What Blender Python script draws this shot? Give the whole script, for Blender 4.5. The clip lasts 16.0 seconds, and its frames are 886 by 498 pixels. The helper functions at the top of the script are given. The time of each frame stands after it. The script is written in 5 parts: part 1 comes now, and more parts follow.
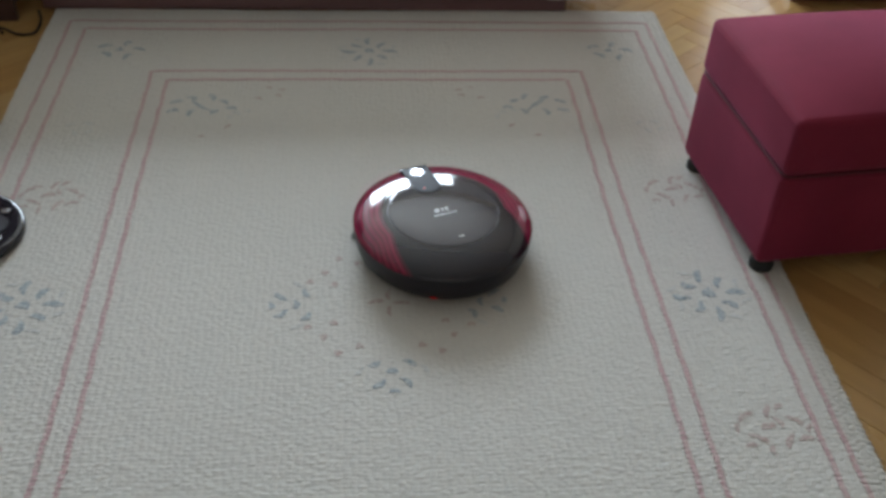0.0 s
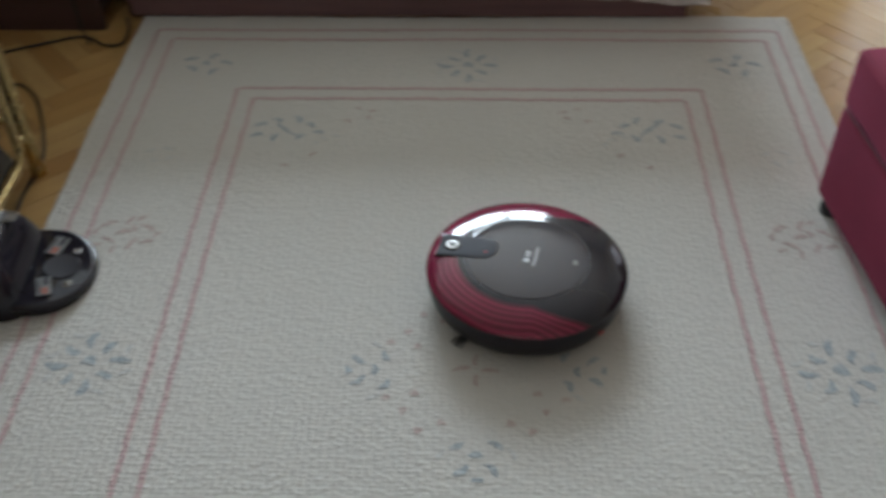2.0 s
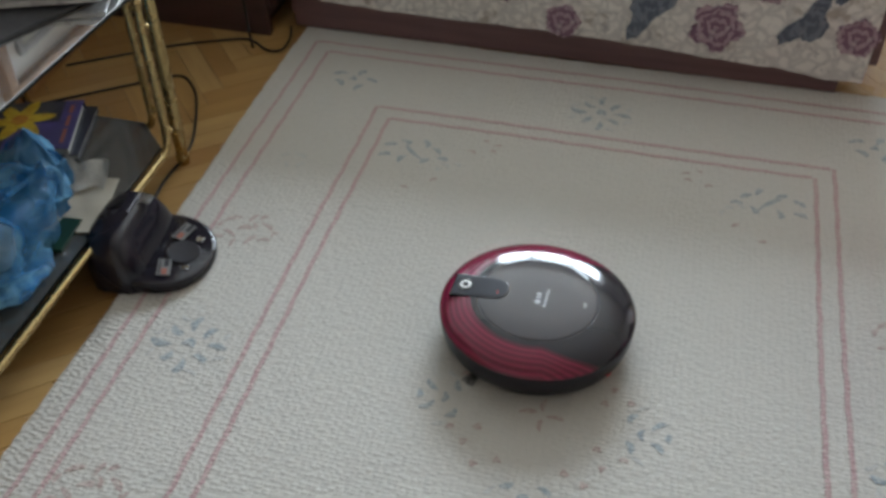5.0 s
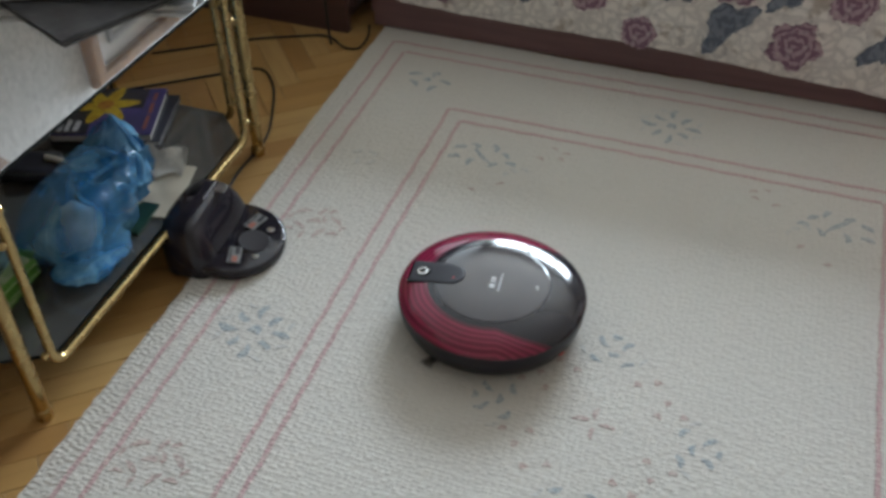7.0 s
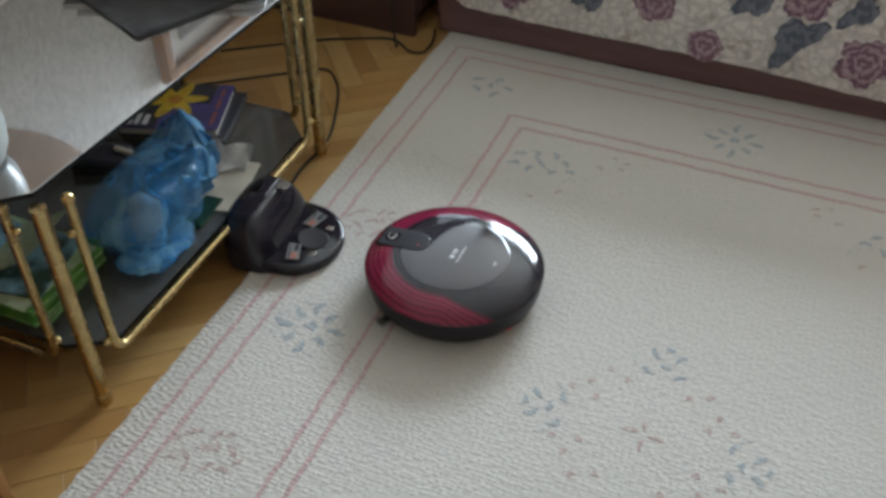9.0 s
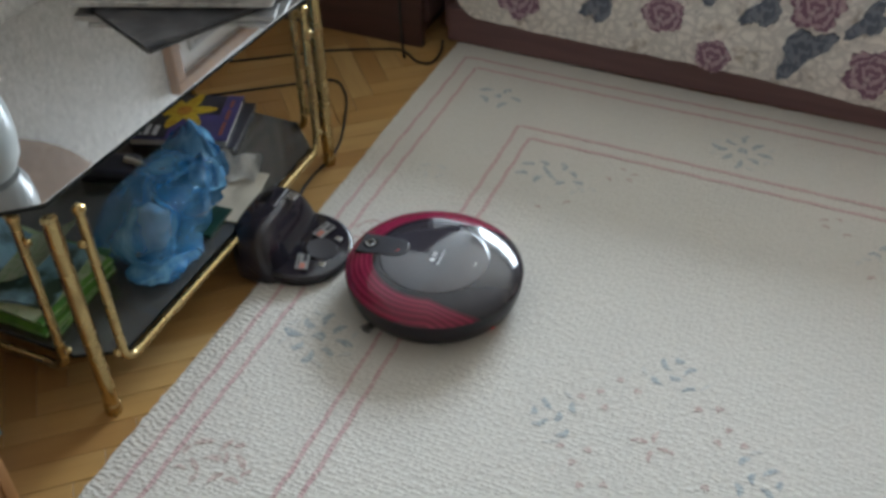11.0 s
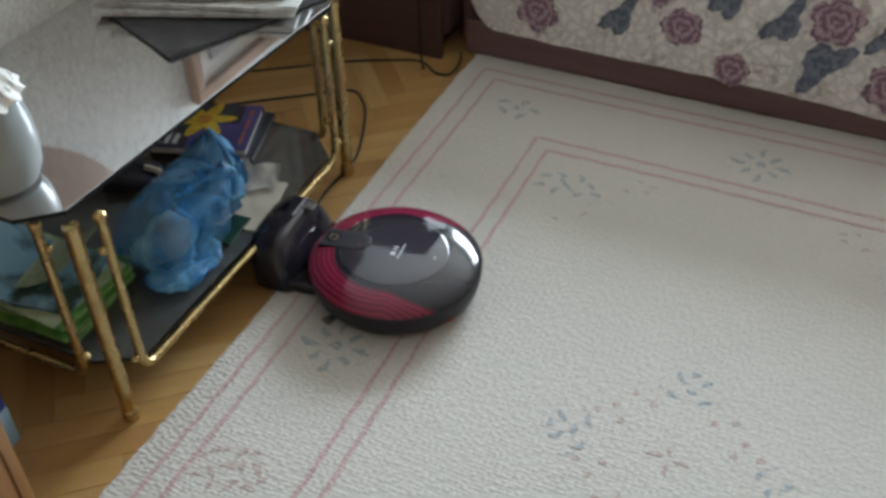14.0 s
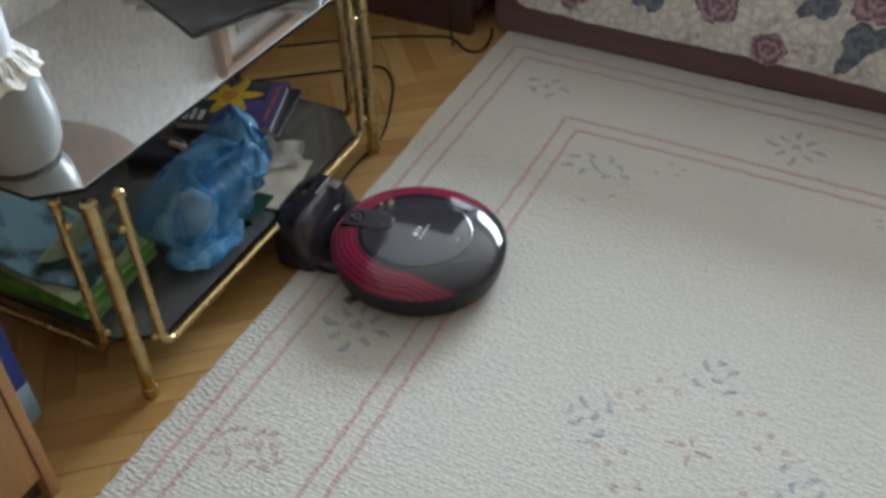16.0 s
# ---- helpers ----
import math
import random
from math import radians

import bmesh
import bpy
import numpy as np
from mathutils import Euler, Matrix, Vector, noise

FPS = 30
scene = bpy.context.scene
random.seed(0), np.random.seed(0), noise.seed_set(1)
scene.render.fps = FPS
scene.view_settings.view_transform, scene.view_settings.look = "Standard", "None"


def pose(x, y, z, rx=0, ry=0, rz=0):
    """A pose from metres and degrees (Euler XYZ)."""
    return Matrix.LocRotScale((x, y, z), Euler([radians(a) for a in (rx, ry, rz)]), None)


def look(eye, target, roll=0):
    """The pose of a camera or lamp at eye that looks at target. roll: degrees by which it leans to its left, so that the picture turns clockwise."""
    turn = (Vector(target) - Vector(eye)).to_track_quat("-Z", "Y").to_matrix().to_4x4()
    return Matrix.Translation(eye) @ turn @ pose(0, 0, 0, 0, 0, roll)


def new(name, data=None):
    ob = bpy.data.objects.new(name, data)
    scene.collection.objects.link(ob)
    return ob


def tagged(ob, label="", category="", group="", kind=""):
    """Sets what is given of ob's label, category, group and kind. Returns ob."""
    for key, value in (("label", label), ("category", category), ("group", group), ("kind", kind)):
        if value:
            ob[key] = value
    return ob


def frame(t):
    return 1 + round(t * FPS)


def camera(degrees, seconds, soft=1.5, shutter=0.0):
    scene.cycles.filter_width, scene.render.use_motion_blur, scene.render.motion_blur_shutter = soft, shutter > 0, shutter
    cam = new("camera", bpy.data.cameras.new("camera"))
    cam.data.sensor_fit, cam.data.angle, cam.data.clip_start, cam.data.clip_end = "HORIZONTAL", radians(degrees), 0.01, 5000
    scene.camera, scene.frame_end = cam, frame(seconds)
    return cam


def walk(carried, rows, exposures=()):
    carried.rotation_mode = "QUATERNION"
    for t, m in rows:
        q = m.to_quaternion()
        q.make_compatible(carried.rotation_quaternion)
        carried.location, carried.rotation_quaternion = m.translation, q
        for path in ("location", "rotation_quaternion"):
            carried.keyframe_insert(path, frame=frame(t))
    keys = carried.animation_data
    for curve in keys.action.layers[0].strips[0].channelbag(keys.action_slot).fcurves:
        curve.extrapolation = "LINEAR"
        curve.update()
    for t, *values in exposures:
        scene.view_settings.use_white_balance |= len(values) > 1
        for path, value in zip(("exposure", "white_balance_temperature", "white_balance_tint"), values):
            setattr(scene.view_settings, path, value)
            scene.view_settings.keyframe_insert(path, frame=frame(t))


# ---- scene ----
cam = camera(47.8, 16.0, soft=3.4, shutter=0.5)
PATH = [
    (0, (0.493, -2.164, 1.264), (0.66, -0.642, -0.023), 3.2),
    (0.5, (0.528, -2.154, 1.258), (0.634, -0.627, -0.03), 2.1),
    (1, (0.577, -2.034, 1.238), (0.718, -0.587, -0.135), 0.0),
    (1.5, (0.508, -1.938, 1.254), (0.731, -0.483, -0.101), 2.4),
    (2, (0.536, -1.912, 1.283), (0.48, -0.444, -0.074), -1.0),
    (2.5, (0.602, -1.912, 1.308), (0.354, -0.438, -0.021), 0.2),
    (3, (0.643, -1.921, 1.331), (0.311, -0.458, 0.009), -0.7),
    (3.5, (0.634, -1.912, 1.311), (0.306, -0.448, -0.011), -0.4),
    (5.8, (0.665, -1.921, 1.368), (0.234, -0.49, 0.039), -0.7),
    (6, (0.666, -1.93, 1.371), (0.22, -0.5, 0.046), -0.7),
    (6.5, (0.662, -1.928, 1.375), (0.204, -0.512, 0.039), -0.2),
    (7, (0.656, -1.935, 1.375), (0.167, -0.526, 0.044), -0.1),
    (7.5, (0.65, -1.939, 1.383), (0.122, -0.542, 0.053), 0.1),
    (8, (0.649, -1.944, 1.384), (0.091, -0.556, 0.057), -0.1),
    (8.5, (0.66, -1.943, 1.386), (0.073, -0.567, 0.058), -0.7),
    (9, (0.655, -1.947, 1.382), (0.063, -0.569, 0.058), -0.4),
    (11.5, (0.651, -1.95, 1.389), (0.04, -0.567, 0.08), -0.7),
    (12, (0.652, -1.951, 1.392), (0.038, -0.567, 0.084), -0.6),
    (12.5, (0.651, -1.95, 1.393), (0.037, -0.562, 0.091), -0.5),
    (13, (0.644, -1.952, 1.395), (0.025, -0.565, 0.093), -0.5),
    (13.5, (0.651, -1.953, 1.391), (0.019, -0.572, 0.091), -0.6),
    (14, (0.649, -1.954, 1.389), (0.008, -0.57, 0.096), -0.8),
    (14.5, (0.649, -1.954, 1.388), (0.0, -0.578, 0.09), -0.9),
    (15, (0.648, -1.946, 1.389), (-0.004, -0.584, 0.078), -1.1),
    (15.5, (0.656, -1.934, 1.387), (-0.019, -0.587, 0.072), -1.6),
    (16, (0.661, -1.918, 1.381), (-0.033, -0.595, 0.051), -1.8),
]
walk(cam, [(t, look(eye, target, roll)) for t, eye, target, roll in PATH],
     exposures=[(0.0, -0.28), (1.5, -0.40), (2.5, -0.29), (4.5, -0.11), (8.0, 0.04), (11.5, 0.15), (16.0, 0.15)])


# ---------- light ----------
world = bpy.data.worlds.new("sky")
scene.world = world
world.use_nodes = True
wn = world.node_tree.nodes
sky = wn.new("ShaderNodeTexSky")
sky.sky_type = "NISHITA"
sky.sun_disc = False
sky.sun_elevation, sky.sun_rotation = radians(38), radians(20)
wn["Background"].inputs["Strength"].default_value = 0.10
world.node_tree.links.new(sky.outputs[0], wn["Background"].inputs["Color"])

WALL_X, WALL_Y, RIGHT_X, NEAR_Y, CEIL = -0.86, 3.0, 2.7, -3.4, 2.55
WIN = (-0.74, 1.22, 0.85, 2.30)      # x0, x1, z0, z1 of the window opening


def window_lamp(name, x, y, z, w, h, power, rot):
    lamp = bpy.data.lights.new(name, "AREA")
    lamp.shape, lamp.size, lamp.size_y, lamp.energy = "RECTANGLE", w, h, power
    lamp.color = (0.735, 0.868, 1.0)
    lamp.spread = radians(150)
    ob = new(name, lamp)
    ob.matrix_world = pose(x, y, z, *rot)
    return ob


window_lamp("window_daylight", (WIN[0] + WIN[1]) / 2, WALL_Y + 0.38, (WIN[2] + WIN[3]) / 2,
            WIN[1] - WIN[0], WIN[3] - WIN[2], 285, (-78, 0, 0))

# ---------- materials ----------
class Mat:
    """A small builder for node materials."""

    def __init__(self, name, base=(0.5, 0.5, 0.5), rough=0.5, metal=0.0, spec=0.5):
        self.m = bpy.data.materials.new(name)
        self.m.use_nodes = True
        self.t = self.m.node_tree
        self.b = self.t.nodes["Principled BSDF"]
        self.set("Base Color", (*base, 1))
        self.set("Roughness", rough)
        self.set("Metallic", metal)
        self.set("Specular IOR Level", spec)
        self.co = self.t.nodes.new("ShaderNodeTexCoord").outputs["Object"]

    def set(self, key, value):
        self.b.inputs[key].default_value = value

    def link(self, a, b):
        self.t.links.new(a, b)

    def node(self, kind, **props):
        n = self.t.nodes.new(kind)
        for k, v in props.items():
            setattr(n, k, v)
        return n

    def mapped(self, scale=(1, 1, 1), rot=(0, 0, 0)):
        n = self.node("ShaderNodeMapping")
        n.inputs["Scale"].default_value = scale
        n.inputs["Rotation"].default_value = [radians(a) for a in rot]
        self.link(self.co, n.inputs["Vector"])
        return n.outputs[0]

    def noise(self, scale, detail=3.0, vec=None, rough=0.5, dist=0.0):
        n = self.node("ShaderNodeTexNoise")
        n.inputs["Scale"].default_value = scale
        n.inputs["Detail"].default_value = detail
        n.inputs["Roughness"].default_value = rough
        n.inputs["Distortion"].default_value = dist
        self.link(vec if vec is not None else self.co, n.inputs["Vector"])
        return n.outputs["Fac"]

    def voronoi(self, scale, vec=None, feature="F1", out="Distance"):
        n = self.node("ShaderNodeTexVoronoi", feature=feature)
        n.inputs["Scale"].default_value = scale
        self.link(vec if vec is not None else self.co, n.inputs["Vector"])
        return n.outputs[out]

    def ramp(self, fac, stops):
        n = self.node("ShaderNodeValToRGB")
        e = n.color_ramp.elements
        while len(e) < len(stops):
            e.new(0.5)
        for s, (p, c) in zip(e, stops):
            s.position = p
            s.color = (*c, 1) if len(c) == 3 else c
        self.link(fac, n.inputs[0])
        return n.outputs[0]

    def mix(self, fac, a, b, mode="MIX"):
        n = self.node("ShaderNodeMix", data_type="RGBA", blend_type=mode)
        for slot, v in ((0, fac), (6, a), (7, b)):
            if isinstance(v, (int, float)):
                n.inputs[slot].default_value = v
            elif isinstance(v, tuple):
                n.inputs[slot].default_value = (*v, 1)
            else:
                self.link(v, n.inputs[slot])
        return n.outputs[2]

    def math(self, op, a, b=0.0):
        n = self.node("ShaderNodeMath", operation=op)
        for i, v in ((0, a), (1, b)):
            if isinstance(v, (int, float)):
                n.inputs[i].default_value = v
            else:
                self.link(v, n.inputs[i])
        return n.outputs[0]

    def color(self, socket):
        self.link(socket, self.b.inputs["Base Color"])
        return self

    def rough(self, socket):
        self.link(socket, self.b.inputs["Roughness"])
        return self

    def bump(self, height, distance=0.002, strength=0.6):
        n = self.node("ShaderNodeBump")
        n.inputs["Distance"].default_value = distance
        n.inputs["Strength"].default_value = strength
        self.link(height, n.inputs["Height"])
        self.link(n.outputs[0], self.b.inputs["Normal"])
        return self


def rug_relief(k):
    """The woven loops of the rug: rows of small pebbles."""
    v = k.mapped((1.0, 1.5, 1.0))
    warp = k.noise(9, 2)
    add = k.node("ShaderNodeVectorMath", operation="ADD")
    k.link(v, add.inputs[0])
    sc = k.node("ShaderNodeVectorMath", operation="SCALE")
    cmb = k.node("ShaderNodeCombineXYZ")
    k.link(warp, cmb.inputs[0])
    k.link(warp, cmb.inputs[1])
    k.link(cmb.outputs[0], sc.inputs[0])
    sc.inputs["Scale"].default_value = 0.02
    k.link(sc.outputs[0], add.inputs[1])
    cells = k.node("ShaderNodeTexVoronoi", feature="F1")
    cells.inputs["Scale"].default_value = 82
    cells.inputs["Randomness"].default_value = 0.48
    k.link(add.outputs[0], cells.inputs["Vector"])
    return cells.outputs["Distance"]


def make_rug(name, base, dark, faded=None):
    k = Mat(name, base, 0.95, spec=0.1)
    loops = rug_relief(k)
    grain = k.noise(500, 2)
    big = k.noise(2.5, 4)
    c = k.mix(k.math("MULTIPLY", big, 0.5), base, dark)
    c = k.mix(k.ramp(loops, [(0.35, (0, 0, 0)), (0.95, (0.45, 0.45, 0.45))]), c, dark)
    c = k.mix(0.25, c, k.ramp(grain, [(0.3, dark), (0.7, base)]))
    if faded:
        speck = k.noise(170, 2)
        c = k.mix(k.ramp(speck, [(0.45, (0, 0, 0)), (0.62, (0.75, 0.75, 0.75))]), c, faded)
    k.color(c)
    h = k.math("ADD", k.math("MULTIPLY", loops, -1.0), k.math("MULTIPLY", grain, 0.25))
    k.bump(h, 0.0045, 0.6)
    k.set("Sheen Weight", 0.15)
    return k.m


RUG_BASE = (0.625, 0.605, 0.555)
M_RUG = make_rug("rug_wool", RUG_BASE, (0.505, 0.487, 0.445))
M_RUG_PINK = make_rug("rug_pink_yarn", (0.52, 0.345, 0.345), (0.45, 0.29, 0.295), (0.59, 0.51, 0.47))
M_RUG_BLUE = make_rug("rug_blue_yarn", (0.33, 0.37, 0.40), (0.28, 0.32, 0.35), (0.55, 0.56, 0.53))
M_RUG_RUST = make_rug("rug_rust_yarn", (0.49, 0.38, 0.35), (0.42, 0.32, 0.295), (0.585, 0.54, 0.49))
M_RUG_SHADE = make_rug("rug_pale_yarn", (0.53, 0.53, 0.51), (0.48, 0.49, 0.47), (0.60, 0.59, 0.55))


def make_parquet():
    k = Mat("oak_parquet", (0.4, 0.24, 0.1), 0.32)
    rnd = k.node("ShaderNodeObjectInfo").outputs["Random"]
    isl = k.node("ShaderNodeNewGeometry").outputs["Random Per Island"]
    r = k.math("FRACT", k.math("ADD", rnd, isl))
    grain = k.noise(60, 5, k.mapped((1.0, 0.06, 1.0)), 0.6, 0.3)
    fine = k.noise(320, 3, k.mapped((1.0, 0.04, 1.0)))
    c = k.ramp(r, [(0.0, (0.44, 0.24, 0.080)), (0.5, (0.53, 0.315, 0.105)), (0.85, (0.59, 0.37, 0.135)), (1.0, (0.64, 0.43, 0.175))])
    c = k.mix(k.math("MULTIPLY", grain, 0.7), c, (0.30, 0.155, 0.050))
    c = k.mix(k.math("MULTIPLY", fine, 0.25), c, (0.16, 0.08, 0.03))
    k.color(c)
    k.rough(k.ramp(k.noise(7, 4), [(0.3, (0.24,) * 3), (0.7, (0.42,) * 3)]))
    k.bump(grain, 0.0006, 0.3)
    k.set("Coat Weight", 0.25)
    k.set("Coat Roughness", 0.25)
    return k.m


M_PARQUET = make_parquet()


def make_wood(name, a, b, rough=0.35, axis=(1, 1, 0.06)):
    k = Mat(name, a, rough)
    g = k.noise(38, 5, k.mapped(axis), 0.6, 0.6)
    k.color(k.mix(k.ramp(g, [(0.35, (0, 0, 0)), (0.7, (1, 1, 1))]), a, b))
    k.bump(g, 0.0006, 0.3)
    return k.m


M_SUBFLOOR = Mat("dark_joint", (0.06, 0.035, 0.018), 0.8).m
M_WOOD_ORANGE = make_wood("honey_wood", (0.40, 0.20, 0.075), (0.28, 0.125, 0.045))
M_WOOD_DARK = make_wood("dark_mahogany", (0.090, 0.046, 0.042), (0.058, 0.031, 0.029), 0.4, (0.06, 1, 1))
M_WOOD_MAROON = make_wood("maroon_wood", (0.185, 0.100, 0.100), (0.125, 0.068, 0.068), 0.45, (0.06, 1, 1))


def make_wallpaper():
    k = Mat("wallpaper", (0.6, 0.58, 0.53), 0.8, spec=0.2)
    rib = k.noise(95, 4, k.mapped((1, 1, 0.6)), 0.62, 0.8)
    blot = k.noise(18, 3)
    c = k.mix(k.ramp(rib, [(0.35, (0, 0, 0)), (0.65, (1, 1, 1))]), (0.60, 0.61, 0.59), (0.86, 0.87, 0.85))
    k.color(k.mix(k.math("MULTIPLY", blot, 0.3), c, (0.52, 0.50, 0.47)))
    k.bump(rib, 0.003, 0.5)
    return k.m


M_WALLPAPER = make_wallpaper()
k = Mat("wall_beige", (0.52, 0.46, 0.40), 0.85)
k.color(k.mix(k.noise(3, 4), (0.40, 0.345, 0.29), (0.46, 0.40, 0.335)))
k.bump(k.noise(90, 3), 0.001, 0.3)
M_WALL_BEIGE = k.m
k = Mat("ceiling_white", (0.67, 0.63, 0.57), 0.9)
k.bump(k.noise(120, 3), 0.001, 0.2)
M_CEILING = k.m
k = Mat("white_paint", (0.78, 0.77, 0.74), 0.4)
k.bump(k.noise(40, 3), 0.0006, 0.2)
M_WHITE = k.m

# robot vacuum
k = Mat("robot_shell_paint", (0.2, 0.02, 0.03), 0.12)
sep = k.node("ShaderNodeSeparateXYZ")
k.link(k.co, sep.inputs[0])
flat = k.node("ShaderNodeCombineXYZ")
k.link(sep.outputs[0], flat.inputs[0])
k.link(sep.outputs[1], flat.inputs[1])
span = k.node("ShaderNodeVectorMath", operation="LENGTH")
k.link(flat.outputs[0], span.inputs[0])
angle = k.math("ARCTAN2", k.math("ABSOLUTE", sep.outputs[1]), sep.outputs[0])     # 0 ahead, pi at the rear
sweep = k.math("POWER", k.math("MAXIMUM", k.math("DIVIDE", k.math("SUBTRACT", angle, 1.80), 0.62), 0.0), 1.25)
inner = k.math("ADD", k.math("MULTIPLY", sweep, 0.056), 0.1185)                   # where the red begins
depth = k.math("SUBTRACT", span.outputs["Value"], inner)
streak = k.math("ADD", k.math("MULTIPLY", depth, 620), k.math("MULTIPLY", k.noise(11, 2), 5))
bands = k.math("ADD", k.math("MULTIPLY", k.math("SINE", streak), 0.5), 0.5)
red = k.mix(k.ramp(bands, [(0.15, (0, 0, 0)), (0.9, (1, 1, 1))]), (0.130, 0.009, 0.030), (0.265, 0.021, 0.064))
red = k.mix(k.math("MULTIPLY", k.noise(900, 1), 0.15), red, (0.30, 0.05, 0.08))
edge_red = k.ramp(k.math("MULTIPLY", k.math("ADD", depth, k.math("MULTIPLY", bands, 0.003)), 60), [(0.0, (0, 0, 0)), (0.30, (1, 1, 1))])
k.color(k.mix(edge_red, (0.018, 0.017, 0.024), red))
k.set("Coat Weight", 0.40)
k.set("Specular IOR Level", 0.40)
k.set("Coat Roughness", 0.05)
M_SHELL = k.m
k = Mat("robot_base_black", (0.020, 0.018, 0.023), 0.36, spec=0.3)
k.bump(k.noise(700, 2), 0.0002, 0.2)
M_ROBOT_BLACK = k.m
k = Mat("robot_lid_grey", (0.045, 0.045, 0.052), 0.22)
hair = k.noise(180, 4, k.mapped((1, 0.03, 1)))
k.color(k.mix(k.math("MULTIPLY", hair, 0.5), (0.040, 0.037, 0.047), (0.028, 0.026, 0.034)))
k.rough(k.ramp(k.noise(30, 3), [(0.3, (0.04,) * 3), (0.75, (0.09,) * 3)]))
k.set("Specular IOR Level", 0.5)
k.set("Coat Weight", 0.6)
k.set("Coat Roughness", 0.03)
M_LID = k.m
k = Mat("robot_cover_grey", (0.05, 0.05, 0.055), 0.40, spec=0.3)
k.color(k.mix(k.noise(60, 3), (0.036, 0.035, 0.041), (0.027, 0.026, 0.032)))
k.rough(k.ramp(k.noise(40, 3), [(0.3, (0.46,) * 3), (0.75, (0.58,) * 3)]))
k.set("Specular IOR Level", 0.16)
M_COVER = k.m
M_CHROME = Mat("chrome", (0.55, 0.55, 0.56), 0.22, 1.0).m
M_RING = Mat("satin_silver", (0.34, 0.34, 0.35), 0.38, 0.8).m
M_LIDLINE = Mat("satin_joint", (0.10, 0.10, 0.11), 0.30, 0.7).m
M_SILVER = Mat("silver_print", (0.62, 0.62, 0.64), 0.3, 0.6).m
M_PRINT = Mat("white_print", (0.58, 0.58, 0.60), 0.5).m
M_LENS = Mat("lens_black", (0.004, 0.004, 0.005), 0.05).m
M_RUBBER = Mat("black_rubber", (0.015, 0.015, 0.015), 0.7).m
k = Mat("indicator_red", (0.6, 0.02, 0.02), 0.3)
k.set("Emission Color", (1, 0.03, 0.03, 1))
k.set("Emission Strength", 0.15)
M_LED = k.m
# dock
k = Mat("dock_gloss_black", (0.017, 0.015, 0.021), 0.15, spec=0.32)
k.rough(k.ramp(k.noise(40, 3), [(0.3, (0.05,) * 3), (0.8, (0.13,) * 3)]))
k.set("Coat Weight", 0.3)
M_DOCK = k.m
M_LABEL = Mat("label_white", (0.16, 0.16, 0.155), 0.4).m
M_LABEL_ORANGE = Mat("label_orange", (0.30, 0.09, 0.055), 0.45).m
# table
k = Mat("brass", (0.62, 0.42, 0.16), 0.2, 1.0)
tarn = k.noise(28, 5)
k.color(k.mix(k.ramp(tarn, [(0.50, (0, 0, 0)), (0.9, (1, 1, 1))]), (0.52, 0.39, 0.18), (0.28, 0.19, 0.08)))
k.rough(k.ramp(tarn, [(0.3, (0.16,) * 3), (0.8, (0.42,) * 3)]))
M_BRASS = k.m
k = Mat("bronze_mirror_glass", (0.63, 0.62, 0.61), 0.03, 0.9)
k.rough(k.ramp(k.noise(14, 4), [(0.35, (0.02,) * 3), (0.8, (0.07,) * 3)]))
M_GLASS_TOP = k.m
k = Mat("smoked_glass_shelf", (0.040, 0.042, 0.040), 0.06)
k.set("IOR", 1.9)
dust = k.noise(22, 5)
# dust mottling, its greys lifted to paint in the reflections on the glass
k.color(k.mix(dust, (0.066, 0.075, 0.078), (0.120, 0.118, 0.110)))
k.rough(k.ramp(dust, [(0.35, (0.03,) * 3), (0.8, (0.14,) * 3)]))
k.set("Alpha", 0.72)
M_GLASS_SHELF = k.m
M_GLASS_EDGE = Mat("glass_edge", (0.006, 0.009, 0.009), 0.35, spec=0.2).m
# bag, paper
k = Mat("blue_polythene", (0.10, 0.36, 0.68), 0.14)
crease_sheen = k.noise(9, 3, k.mapped((1, 1, 0.6)), 0.5, 2.0)
# pale and dark blues paint the film's highlights and shade along its creases
k.color(k.mix(k.ramp(crease_sheen, [(0.40, (0, 0, 0)), (0.75, (1, 1, 1))]), (0.026, 0.19, 0.45), (0.26, 0.58, 0.82)))
film = k.noise(8, 2, None, 0.5, 0.6)
k.link(k.ramp(film, [(0.32, (0.30,) * 3), (0.70, (0.76,) * 3)]), k.b.inputs["Alpha"])
fold = k.math("ABSOLUTE", k.math("SUBTRACT", k.noise(13, 3, k.mapped((1, 1, 0.45)), 0.55, 1.2), 0.5))
k.bump(k.math("SUBTRACT", k.math("MULTIPLY", crease_sheen, 0.5), k.ramp(fold, [(0.0, (1, 1, 1)), (0.10, (0, 0, 0))])), 0.006, 0.5)
M_BAG = k.m
k = Mat("white_paper_goods", (0.36, 0.43, 0.44), 0.7)
k.bump(k.noise(30, 4), 0.01, 0.6)
M_GOODS = k.m


def make_paper(name, a, b, scale=30, rough=0.55):
    kk = Mat(name, a, rough)
    n = kk.noise(scale, 4)
    kk.color(kk.mix(kk.ramp(n, [(0.45, (0, 0, 0)), (0.6, (1, 1, 1))]), a, b))
    return kk.m


